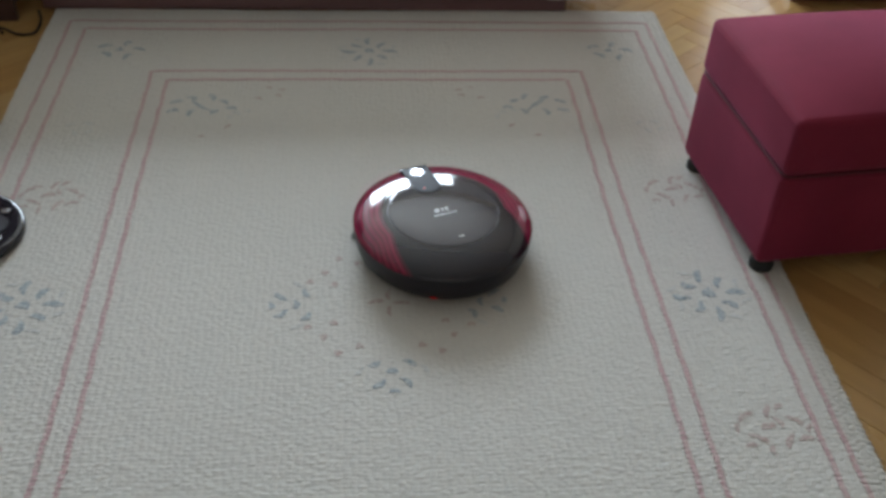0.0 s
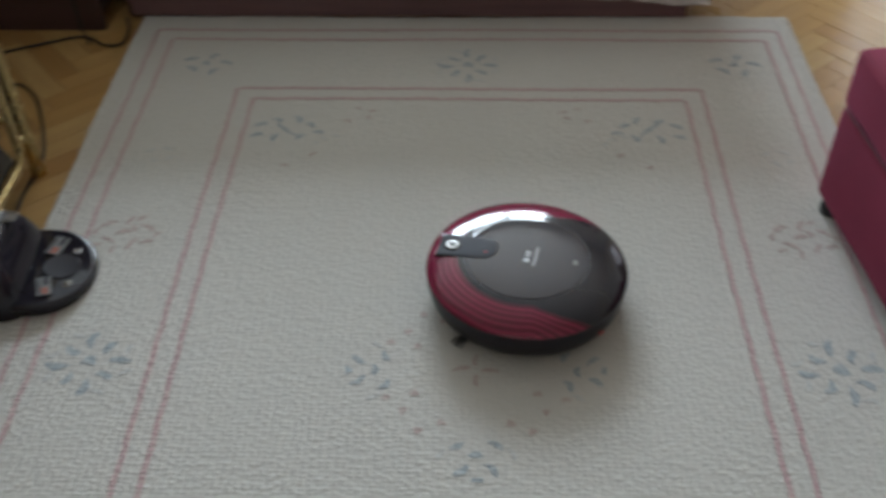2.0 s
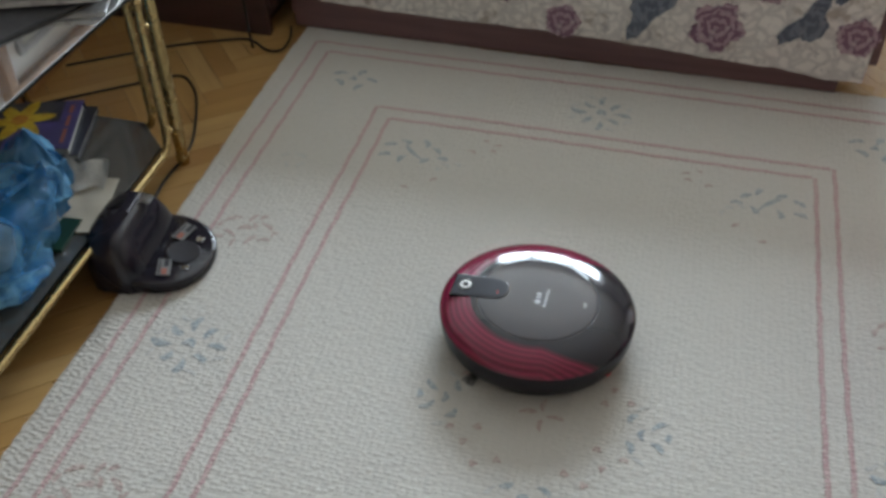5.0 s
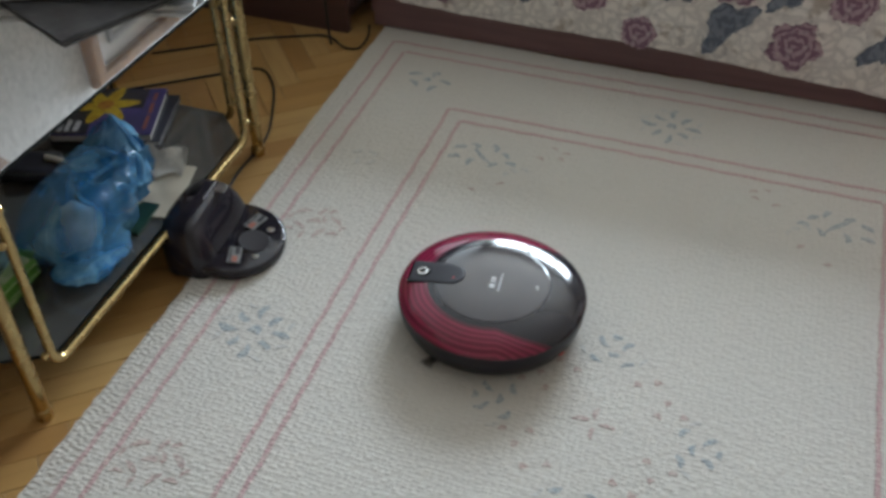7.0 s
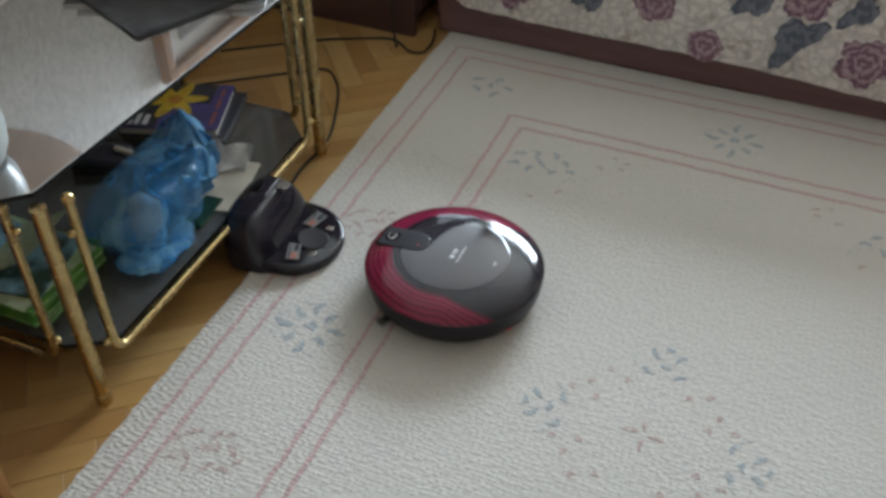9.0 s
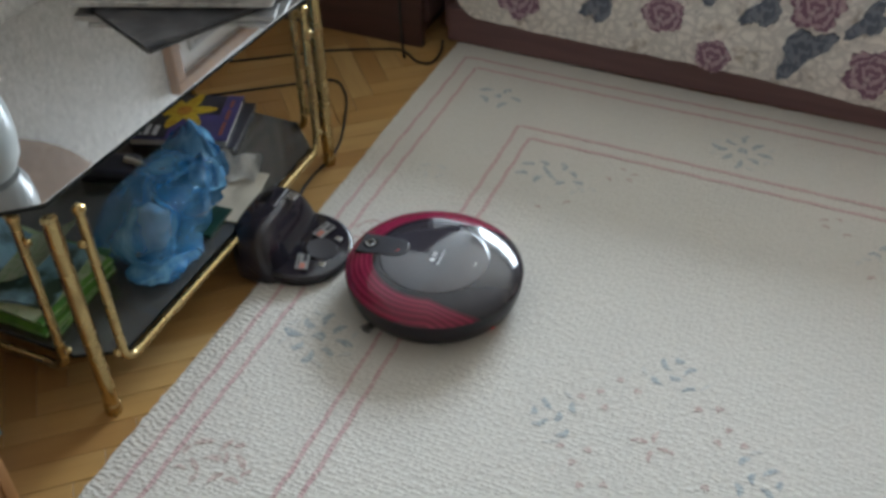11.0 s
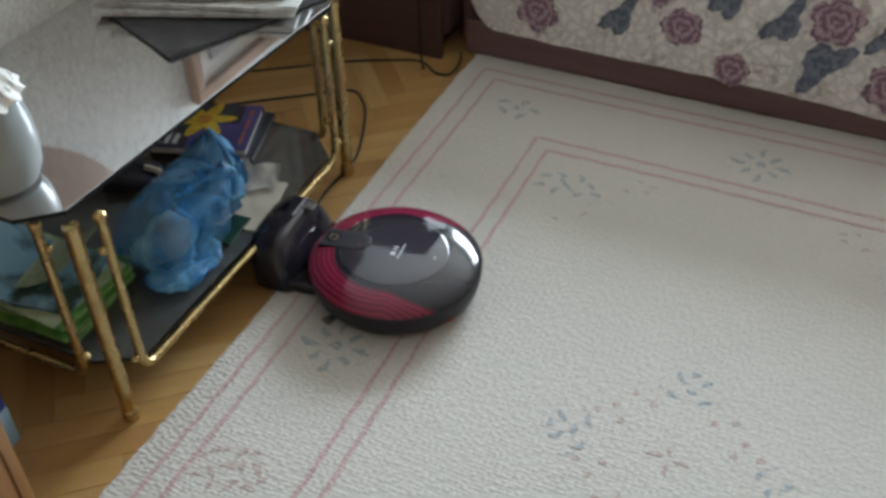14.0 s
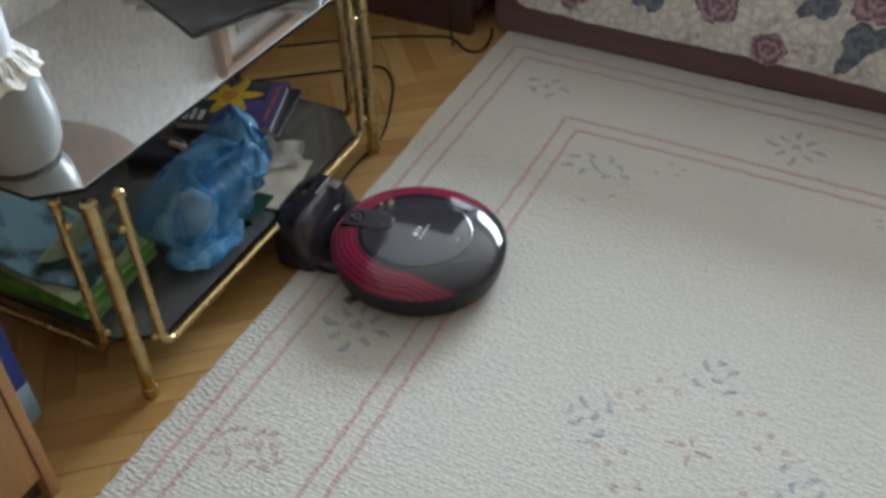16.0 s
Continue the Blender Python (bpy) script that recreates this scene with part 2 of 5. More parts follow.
M_PAPER = make_paper("cream_paper", (0.55, 0.50, 0.40), (0.48, 0.43, 0.34), 9)
M_NEWS = make_paper("newsprint", (0.58, 0.58, 0.55), (0.42, 0.42, 0.41), 60)
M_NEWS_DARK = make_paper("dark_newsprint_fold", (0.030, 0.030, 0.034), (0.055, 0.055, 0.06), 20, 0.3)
M_BOOK_PURPLE = make_paper("purple_cover", (0.07, 0.055, 0.22), (0.045, 0.04, 0.14), 12, 0.3)
M_BOOK_BLACK = make_paper("black_cover", (0.016, 0.016, 0.024), (0.03, 0.03, 0.045), 12, 0.3)
M_PAGES = make_paper("page_edges", (0.62, 0.60, 0.54), (0.52, 0.50, 0.45), 200)
M_YELLOW = make_paper("yellow_print", (0.60, 0.42, 0.03), (0.50, 0.30, 0.02), 60, 0.35)
M_ORANGE = make_paper("orange_print", (0.50, 0.22, 0.02), (0.42, 0.15, 0.02), 80, 0.35)
M_GREEN = make_paper("green_cover", (0.15, 0.36, 0.06), (0.07, 0.22, 0.04), 22, 0.35)
M_GREEN_PALE = make_paper("pale_green_pages", (0.42, 0.50, 0.33), (0.30, 0.42, 0.22), 70)
M_BLUE_PRINT = make_paper("blue_white_cover", (0.20, 0.36, 0.44), (0.030, 0.055, 0.040), 13, 0.3)
M_BOX_BLUE = make_paper("deep_blue_card", (0.02, 0.04, 0.20), (0.03, 0.06, 0.28), 8, 0.4)
M_BOX_PALE = make_paper("pale_blue_card", (0.30, 0.48, 0.62), (0.40, 0.55, 0.66), 8, 0.4)
# vase
k = Mat("glazed_porcelain", (0.4, 0.42, 0.4), 0.3)
k.color(k.mix(k.noise(14, 3), (0.25, 0.28, 0.275), (0.32, 0.35, 0.345)))
M_VASE = k.m
k = Mat("white_porcelain", (0.74, 0.77, 0.82), 0.25)
M_PORCELAIN = k.m
k = Mat("lace_thread", (0.80, 0.79, 0.74), 0.8)
k.bump(k.noise(260, 3), 0.002, 0.8)
M_LACE = k.m
# ottoman and sofa
k = Mat("red_velour", (0.30, 0.02, 0.045), 0.85, spec=0.2)
nap = k.noise(5, 4)
k.color(k.mix(k.ramp(nap, [(0.3, (0, 0, 0)), (0.7, (1, 1, 1))]), (0.155, 0.012, 0.030), (0.205, 0.018, 0.042)))
k.bump(k.noise(420, 3), 0.001, 0.35)
k.set("Sheen Weight", 0.32)
k.set("Sheen Tint", (0.8, 0.25, 0.42, 1))
k.set("Sheen Roughness", 0.4)
M_VELOUR = k.m
M_SEAM = Mat("dark_red_piping", (0.10, 0.008, 0.02), 0.8).m


def make_floral():
    kk = Mat("floral_upholstery", (0.6, 0.55, 0.45), 0.9, spec=0.15)
    warp = kk.noise(16, 3, None, 0.6)
    push = kk.node("ShaderNodeVectorMath", operation="ADD")
    kk.link(kk.co, push.inputs[0])
    jit = kk.node("ShaderNodeVectorMath", operation="SCALE")
    cl = kk.node("ShaderNodeTexNoise")
    cl.inputs["Scale"].default_value = 20
    kk.link(kk.co, cl.inputs["Vector"])
    kk.link(cl.outputs["Color"], jit.inputs[0])
    jit.inputs["Scale"].default_value = 0.06
    kk.link(jit.outputs[0], push.inputs[1])
    cell = kk.voronoi(30, push.outputs[0], "DISTANCE_TO_EDGE")
    n2 = kk.noise(34, 4, None, 0.65, 1.0)
    c = kk.mix(kk.ramp(cell, [(0.0, (0.6, 0.6, 0.6)), (0.08, (0.4, 0.4, 0.4)), (0.24, (0, 0, 0))]), (0.90, 0.87, 0.82), (0.52, 0.50, 0.48))
    c = kk.mix(kk.ramp(n2, [(0.58, (0, 0, 0)), (0.67, (0.62, 0.62, 0.62))]), c, (0.36, 0.34, 0.34))
    c = kk.mix(kk.ramp(warp, [(0.60, (0, 0, 0)), (0.68, (0.7, 0.7, 0.7))]), c, (0.40, 0.34, 0.28))
    kk.color(c)
    kk.bump(kk.noise(600, 2), 0.001, 0.3)
    return kk.m


M_FLORAL = make_floral()


def make_print(name, a, b, c3, turns):
    """A printed bloom: brushed strokes round its centre, paler between them."""
    kk = Mat(name, a, 0.9, spec=0.15)
    reach = kk.node("ShaderNodeVectorMath", operation="LENGTH")
    kk.link(kk.mapped((1, 0, 1)), reach.inputs[0])
    wander = kk.math("MULTIPLY", kk.noise(34, 3, None, 0.6, 0.6), 16)
    stroke = kk.math("SINE", kk.math("ADD", kk.math("MULTIPLY", reach.outputs["Value"], turns), wander))
    c = kk.mix(kk.ramp(kk.math("ADD", kk.math("MULTIPLY", stroke, 0.5), 0.5), [(0.35, (0, 0, 0)), (0.8, (1, 1, 1))]), a, b)
    c = kk.mix(kk.ramp(kk.noise(60, 3), [(0.55, (0, 0, 0)), (0.72, (0.7, 0.7, 0.7))]), c, c3)
    kk.color(c)
    return kk.m


M_ROSE = make_print("rose_print", (0.235, 0.14, 0.195), (0.47, 0.345, 0.39), (0.60, 0.53, 0.54), 300)
M_LEAF = make_print("leaf_print", (0.125, 0.145, 0.19), (0.215, 0.24, 0.29), (0.32, 0.33, 0.36), 190)
M_CABLE = Mat("black_cable", (0.012, 0.012, 0.013), 0.5).m
M_PINKWOOD = make_wood("reddish_veneer", (0.28, 0.13, 0.09), (0.20, 0.085, 0.06), 0.3)


# ---------- mesh helpers ----------
def mesh_of(name, bm, mats, smooth=False):
    me = bpy.data.meshes.new(name)
    bm.normal_update()
    bm.to_mesh(me)
    bm.free()
    for m in (mats if isinstance(mats, (list, tuple)) else [mats]):
        me.materials.append(m)
    if smooth:
        for p in me.polygons:
            p.use_smooth = True
        if hasattr(me, "set_sharp_from_angle"):
            me.set_sharp_from_angle(angle=radians(38))
    return me


def part(name, bm, mat, parent=None, label="", smooth=False, m=None):
    ob = new(name, mesh_of(name, bm, mat, smooth))
    if parent is not None:
        ob.parent = parent
    if m is not None:
        ob.matrix_basis = m
    if label:
        tagged(ob, label)
    return ob


def thing(name, m, label, category, group="", kind=""):
    ob = new(name)
    ob.empty_display_size = 0.05
    ob.matrix_basis = m
    return tagged(ob, label, category, group, kind)


def box(x0, x1, y0, y1, z0, z1, bevel=0.0, seg=2, bm=None):
    b = bm or bmesh.new()
    g = bmesh.ops.create_cube(b, size=1, matrix=Matrix.Translation(((x0 + x1) / 2, (y0 + y1) / 2, (z0 + z1) / 2)) @ Matrix.Diagonal((x1 - x0, y1 - y0, z1 - z0, 1)))
    if bevel > 0:
        es = list({e for v in g["verts"] for e in v.link_edges})
        bmesh.ops.bevel(b, geom=es, offset=bevel, segments=seg, profile=0.6, affect="EDGES")
    return b


def lathe(profile, n=96, bm=None, cx=0.0, cy=0.0, squash=1.0):
    b = bm or bmesh.new()
    rings = []
    for r, z in profile:
        if r < 1e-6:
            rings.append([b.verts.new((cx, cy, z))])
        else:
            rings.append([b.verts.new((cx + r * math.cos(2 * math.pi * i / n), cy + squash * r * math.sin(2 * math.pi * i / n), z)) for i in range(n)])
    for a, c in zip(rings, rings[1:]):
        for i in range(n):
            j = (i + 1) % n
            if len(a) == 1 and len(c) > 1:
                b.faces.new((a[0], c[i], c[j]))
            elif len(c) == 1 and len(a) > 1:
                b.faces.new((a[i], c[0], a[j]))
            elif len(a) > 1:
                b.faces.new((a[i], a[j], c[j], c[i]))
    bmesh.ops.recalc_face_normals(b, faces=b.faces)
    return b


def smooth_path(pts, radius, steps=6):
    """A polyline with its corners rounded."""
    pts = [Vector(p) for p in pts]
    out = [pts[0]]
    for a, p, c in zip(pts, pts[1:], pts[2:]):
        u, v = (a - p), (c - p)
        d = min(radius, u.length * 0.49, v.length * 0.49)
        s, e = p + u.normalized() * d, p + v.normalized() * d
        for i in range(steps + 1):
            t = i / steps
            out.append((1 - t) ** 2 * s + 2 * t * (1 - t) * p + t * t * e)
    return out + [pts[-1]]


def tube(pts, r, n=12, bm=None, cap=True):
    b = bm or bmesh.new()
    pts = [Vector(p) for p in pts]
    rings = []
    side = None
    for i, p in enumerate(pts):
        d = (pts[min(i + 1, len(pts) - 1)] - pts[max(i - 1, 0)]).normalized()
        if side is None:
            side = d.orthogonal().normalized()
        side = (side - d * side.dot(d)).normalized()
        up = d.cross(side)
        rings.append([b.verts.new(p + r * (math.cos(2 * math.pi * j / n) * side + math.sin(2 * math.pi * j / n) * up)) for j in range(n)])
    for a, c in zip(rings, rings[1:]):
        for j in range(n):
            b.faces.new((a[j], a[(j + 1) % n], c[(j + 1) % n], c[j]))
    if cap:
        b.faces.new(rings[0][::-1])
        b.faces.new(rings[-1])
    return b


def ball(c, r, bm=None, u=14, v=9):
    b = bm or bmesh.new()
    bmesh.ops.create_uvsphere(b, u_segments=u, v_segments=v, radius=r, matrix=Matrix.Translation(c))
    return b


def prism(poly, z0, z1, bevel=0.0, bm=None, seg=2):
    b = bm or bmesh.new()
    lo = [b.verts.new((x, y, z0)) for x, y in poly]
    hi = [b.verts.new((x, y, z1)) for x, y in poly]
    n = len(poly)
    f = [b.faces.new(hi), b.faces.new(lo[::-1])]
    for i in range(n):
        f.append(b.faces.new((lo[i], lo[(i + 1) % n], hi[(i + 1) % n], hi[i])))
    bmesh.ops.recalc_face_normals(b, faces=f)
    if bevel:
        es = [e for e in f[0].edges] + [e for e in f[1].edges]
        bmesh.ops.bevel(b, geom=es, offset=bevel, segments=seg, profile=0.6, affect="EDGES")
    return b


# ---------- the room ----------
def wall_with_hole(name, axis, at, thick, a0, a1, hole, mat=None):
    """A wall with one opening (a0..a1 by z), or none, as one mesh."""
    b = bmesh.new()

    def slab(u0, u1, z0, z1):
        if axis == "y":
            box(u0, u1, min(at, at + thick), max(at, at + thick), z0, z1, bm=b)
        else:
            box(min(at, at + thick), max(at, at + thick), u0, u1, z0, z1, bm=b)
    if hole:
        h0, h1, z0, z1 = hole
        slab(a0, h0, 0, CEIL)
        slab(h1, a1, 0, CEIL)
        slab(h0, h1, 0, z0)
        slab(h0, h1, z1, CEIL)
    else:
        slab(a0, a1, 0, CEIL)
    ob = part(name, b, mat or M_WALLPAPER)
    return tagged(ob, "plain beige painted wall" if mat else "pale grey embossed wallpaper on a plain wall", "wall", kind="structure")


T = 0.22
wall_with_hole("wall_north", "y", WALL_Y, T, WALL_X - T, RIGHT_X + T, WIN)
wall_with_hole("wall_south", "y", NEAR_Y, -T, WALL_X - T, RIGHT_X + T, None, M_WALL_BEIGE)
wall_with_hole("wall_west", "x", WALL_X, -T, NEAR_Y, WALL_Y, None)
wall_with_hole("wall_east", "x", RIGHT_X, T, NEAR_Y, WALL_Y, None, M_WALL_BEIGE)
tagged(part("ceiling", box(WALL_X - T, RIGHT_X + T, NEAR_Y - T, WALL_Y + T, CEIL, CEIL + 0.15), M_CEILING), "plain white painted ceiling", "ceiling", kind="structure")


def window(name, x0, x1, y, z0, z1):
    w = thing(name, pose(x0, y, z0), "white painted casement window with two mullions", "window", kind="structure")
    W_, H_ = x1 - x0, z1 - z0
    for a, b_, c, d in ((0, W_, 0, 0.06), (0, W_, H_ - 0.06, H_), (0, 0.06, 0.06, H_ - 0.06), (W_ - 0.06, W_, 0.06, H_ - 0.06),
                        (W_ * 0.33 - 0.035, W_ * 0.33 + 0.035, 0.06, H_ - 0.06), (W_ * 0.67 - 0.035, W_ * 0.67 + 0.035, 0.06, H_ - 0.06)):
        part("window_frame", box(a, b_, 0, 0.07, c, d, 0.006), M_WHITE, w)
    return w


window("window_1", WIN[0], WIN[1], WALL_Y + 0.05, WIN[2], WIN[3])
for args in ((WALL_X, WALL_X + 0.016, NEAR_Y, WALL_Y), (WALL_X + 0.016, RIGHT_X, WALL_Y - 0.016, WALL_Y)):
    tagged(part("baseboard", box(*args, 0.0, 0.07, 0.004), M_WOOD_ORANGE), "honey-coloured wooden skirting board", "baseboard", kind="structure")


# a white panelled cupboard door in a wooden frame on the west wall, above the table
def panel_door():
    d = thing("wall_cabinet", pose(WALL_X, 0, 0), "white panelled wall cabinet door in a honey wood frame", "cabinet")
    y0, y1, z0, z1 = -0.225, 0.255, 0.42, 0.893
    fw = 0.036
    for a in ((y0, y1, z0, z0 + fw), (y0, y1, z1 - fw, z1), (y0, y0 + fw, z0 + fw, z1 - fw), (y1 - fw, y1, z0 + fw, z1 - fw)):
        part("frame_rail", box(0.001, 0.034, a[0], a[1], a[2], a[3], 0.006), M_WOOD_ORANGE, d)
    part("door_panel", box(0.001, 0.014, y0 + fw, y1 - fw, z0 + fw, z1 - fw), M_WHITE, d)
    e = 0.085
    for a in ((y0 + e, y0 + e + 0.018, z0 + e, z1 - e), (y1 - e - 0.018, y1 - e, z0 + e, z1 - e),
              (y0 + e + 0.018, y1 - e - 0.018, z0 + e, z0 + e + 0.018), (y0 + e + 0.018, y1 - e - 0.018, z1 - e - 0.018, z1 - e)):
        part("moulding", box(0.014, 0.026, a[0], a[1], a[2], a[3], 0.004), make_paper("grey_moulding", (0.36, 0.38, 0.40), (0.42, 0.44, 0.46), 9), d)


panel_door()


def wall_disc():
    d = thing("wall_hanging", pose(WALL_X, -1.05, 1.20, 0, 90, 0), "large round tan woven hanging on the wall", "wall hanging")
    part("mat", lathe([(0, 0.022), (0.52, 0.022), (0.575, 0.020), (0.59, 0.012), (0.585, 0.001)], 96), make_wood("tan_weave", (0.30, 0.20, 0.14), (0.22, 0.145, 0.10), 0.8, (1, 1, 1)), d, "", True)


wall_disc()


# ---------- rug ----------
RX0, RX1, RY0, RY1, RZ = -0.293, 1.317, -1.975, 0.325, 0.010
CX, CY = 0.525, -0.825
MX, MY = 0.546, -0.832      # centre of the medallion


def rug():
    r = thing("rug", pose(CX, CY, 0), "cream woven rug with pink border lines and faded blue flowers", "rug")
    b = bmesh.new()
    rng = random.Random(4)
    poly = []
    for (ax, ay), (bx, by) in (((RX0, RY0), (RX1, RY0)), ((RX1, RY0), (RX1, RY1)), ((RX1, RY1), (RX0, RY1)), ((RX0, RY1), (RX0, RY0))):
        L = math.hypot(bx - ax, by - ay)
        n = int(L / 0.014)
        nx, ny = (by - ay) / L, -(bx - ax) / L
        for i in range(n):
            t = i / n
            o = 0.0025 * math.sin(i * math.pi) + rng.uniform(-0.002, 0.002) + 0.004 * math.sin(t * L * 5.0)
            poly.append((ax + (bx - ax) * t + nx * o - CX, ay + (by - ay) * t + ny * o - CY))
    prism(poly, 0.001, RZ, 0.003, b)
    part("rug_body", b, M_RUG, r)
    # plaited loops along the long edges, where the camera passes nearest
    bm = bmesh.new()
    for side, x in ((-1, RX0 + 0.012), (1, RX1 - 0.012)):
        for row in range(3):
            y = RY0 + 0.01
            while y < RY1 - 0.01:
                m = pose(x - CX - side * (row * 0.0135 - 0.004) + rng.uniform(-.0012, .0012), y - CY + (row % 2) * 0.006, RZ - 0.0012, 0, 0, side * (28 if row % 2 else -24) + rng.uniform(-8, 8)) @ Matrix.Diagonal((0.0092, 0.0064, 0.0034, 1))
                bmesh.ops.create_icosphere(bm, subdivisions=1, radius=1, matrix=m)
                y += 0.0122 + rng.uniform(-.001, .001)
    edge = part("edging", bm, M_RUG, r, "thick cream plaited edging", True)
    tagged(edge, kind="stuff")

    def line(x0, y0, x1, y1, w=0.010):
        # a woven stripe, slightly wavy, a little proud of the pile
        bl = bmesh.new()
        L = math.hypot(x1 - x0, y1 - y0)
        n = max(2, int(L / 0.0048))
        nx, ny = -(y1 - y0) / L, (x1 - x0) / L
        lo, hi = [], []
        for i in range(n + 1):
            t = i / n
            o = 0.0009 * math.sin(i * 0.32 + x0 * 30) + 0.0016 * math.sin(i * 0.031 + y0 * 11)
            px, py = x0 + (x1 - x0) * t + nx * o - CX, y0 + (y1 - y0) * t + ny * o - CY
            ww = w / 2 * ((1.12 if i % 2 else 0.62) + rng.uniform(-.1, .1))
            lo.append(bl.verts.new((px - nx * ww, py - ny * ww, RZ + 0.0012)))
            hi.append(bl.verts.new((px + nx * ww, py + ny * ww, RZ + 0.0012)))
        for i in range(n):
            bl.faces.new((lo[i], lo[i + 1], hi[i + 1], hi[i]))
        g = bmesh.ops.extrude_face_region(bl, geom=bl.faces[:])
        bmesh.ops.translate(bl, verts=[v for v in g["geom"] if isinstance(v, bmesh.types.BMVert)], vec=(0, 0, -0.002))
        bmesh.ops.recalc_face_normals(bl, faces=bl.faces)
        part("border_line", bl, M_RUG_PINK, r)

    def rect(x0, x1, y0, y1):
        line(x0, y0, x0, y1)
        line(x1, y0, x1, y1)
        line(x0 + 0.006, y1, x1 - 0.006, y1)
        line(x0 + 0.006, y0, x1 - 0.006, y0)

    for ins in (0.0, 0.041):
        rect(0.0 + ins, 1.05 - ins, 2 * CY - 0.0 + ins, 0.0 - ins)
    for ins in (0.0, 0.044):
        rect(-0.243 + ins, 1.274 - ins * 0.85, 2 * CY - 0.257 + ins, 0.257 - ins)

    def petals(name, mat, cx, cy, items, grow=1.0):
        for ox, oy, ang, ln, wd in items:
            ox, oy, ln, wd = ox * grow, oy * grow, ln * grow, wd * grow
            bp = bmesh.new()
            a = radians(ang)
            vs = []
            for j in range(14):
                t = 2 * math.pi * j / 14
                u = math.cos(t) * ln * 0.54 * (1 + rng.uniform(-.18, .18))
                v = math.sin(t) * wd * 0.58 * (1 + 0.25 * math.cos(t)) * (1 + rng.uniform(-.35, .35)) + wd * 0.35 * (1 - (2 * u / ln) ** 2)
                vs.append((cx - CX + ox + u * math.cos(a) - v * math.sin(a), cy - CY + oy + u * math.sin(a) + v * math.cos(a)))
            prism(vs, RZ - 0.0006, RZ + 0.0008, bm=bp)
            part(name, bp, mat, r)

    def flower(cx, cy, ang=0.0):
        it = [(0, 0, 0, 0.020, 0.016)]
        for i in range(8):
            t = ang + i * 45
            c, s = math.cos(radians(t)), math.sin(radians(t))
            rr = 0.036 if i % 2 else 0.043
            it.append((rr * c, rr * s, t + (14 if i % 2 else -10), 0.024 if i % 2 else 0.030, 0.010))
        petals("woven_petal", M_RUG_BLUE, cx, cy, it, 1.2)
        petals("woven_petal", M_RUG_SHADE, cx, cy, [(0.058 * math.cos(radians(ang + a)), 0.058 * math.sin(radians(ang + a)), ang + a + 50, 0.020, 0.006) for a in (22, 112, 160, 202, 292, 338)], 1.2)

    for sx in (-1, 1):
        flower(CX + sx * (0.630 if sx < 0 else 0.622), CY, 5)
        flower(CX, CY + sx * 0.923, 0)
        for sy in (-1, 1):
            # sprays in the corners of the inner field
            fx, fy = CX + sx * 0.392, CY + sy * 0.670
            d = math.degrees(math.atan2(sy, sx))
            sp = [(0, 0, d, 0.055, 0.007)]
            for u, v, a, l in ((-.045, .012, 40, .024), (-.02, .030, 60, .024), (.02, .026, 20, .022), (.05, .012, -30, .026), (-.03, -.026, -50, .022), (.015, -.028, -70, .026), (.052, -.022, -20, .024), (-.062, -.012, 10, .022)):
                sp.append((sx * u, sy * v, a * sx * sy, l, 0.009))
            petals("woven_petal", M_RUG_BLUE, fx, fy, sp, 1.15)
            petals("woven_petal", M_RUG_SHADE, fx - sx * 0.085, fy - sy * 0.035, [(0, 0, 30 * sx, 0.020, 0.009), (0.024, 0.010, -30, 0.018, 0.008), (-0.012, -0.018, 70, 0.016, 0.008)])
            petals("woven_petal", M_RUG_RUST, fx - sx * 0.13, fy + sy * 0.03, [(0, 0, 20 * sx, 0.018, 0.007), (-sx * 0.045, sy * 0.012, -20, 0.016, 0.007), (sx * 0.06, -sy * 0.12, 40, 0.018, 0.007), (sx * 0.115, -sy * 0.16, 5, 0.016, 0.007)])
            # corner sprays of the outer band
            gx, gy = CX + sx * 0.618, CY + sy * 0.928
            petals("woven_petal", M_RUG_BLUE, gx, gy, [(-.03, .014, 20, .026, .009), (.012, .024, 60, .022, .009), (.036, .002, -20, .024, .009), (-.022, -.018, -40, .024, .009), (.018, -.026, 70, .022, .009), (0, 0, 0, .014, .010)], 1.3)
            # rust sprays and pale blue ones of the side bands
            hx, hy = CX + sx * (0.655 if sx < 0 else 0.636), CY + sy * 0.325
            petals("woven_petal", M_RUG_RUST, hx, hy, [(-.03, .022, 35, .026, .007), (.004, .030, 70, .024, .007), (.034, .014, -35, .026, .007), (-.022, -.014, -30, .026, .007), (.018, -.022, 60, .026, .007), (.040, -.018, 10, .020, .007), (-.002, .004, 15, .022, .008), (-.044, .004, 80, .016, .006), (.020, .036, 40, .016, .006), (.052, .000, 60, .016, .006), (-.008, -.034, 85, .018, .006), (-.036, -.026, 10, .016, .006), (.012, .012, -60, .018, .006)], 1.25)
            petals("woven_petal", M_RUG_SHADE, CX + sx * 0.645, CY + sy * 0.575, [(-.022, .014, 35, .022, .008), (.014, .018, -25, .022, .008), (.024, -.014, 50, .022, .008), (-.010, -.018, -60, .020, .008)])
            petals("woven_petal", M_RUG_RUST, CX + sx * 0.21, CY + sy * 0.735, [(0, 0, 25, .018, .006), (sx * .03, .012, -15, .014, .006)])
            # dots round the medallion
            petals("woven_petal", M_RUG_RUST, MX, MY, [(sx * a, sy * c, q, .014, .010) for a, c, q in ((.055, .11, 20), (.09, .125, 50), (.115, .085, 70), (.145, .06, 20), (.10, .05, 0))])
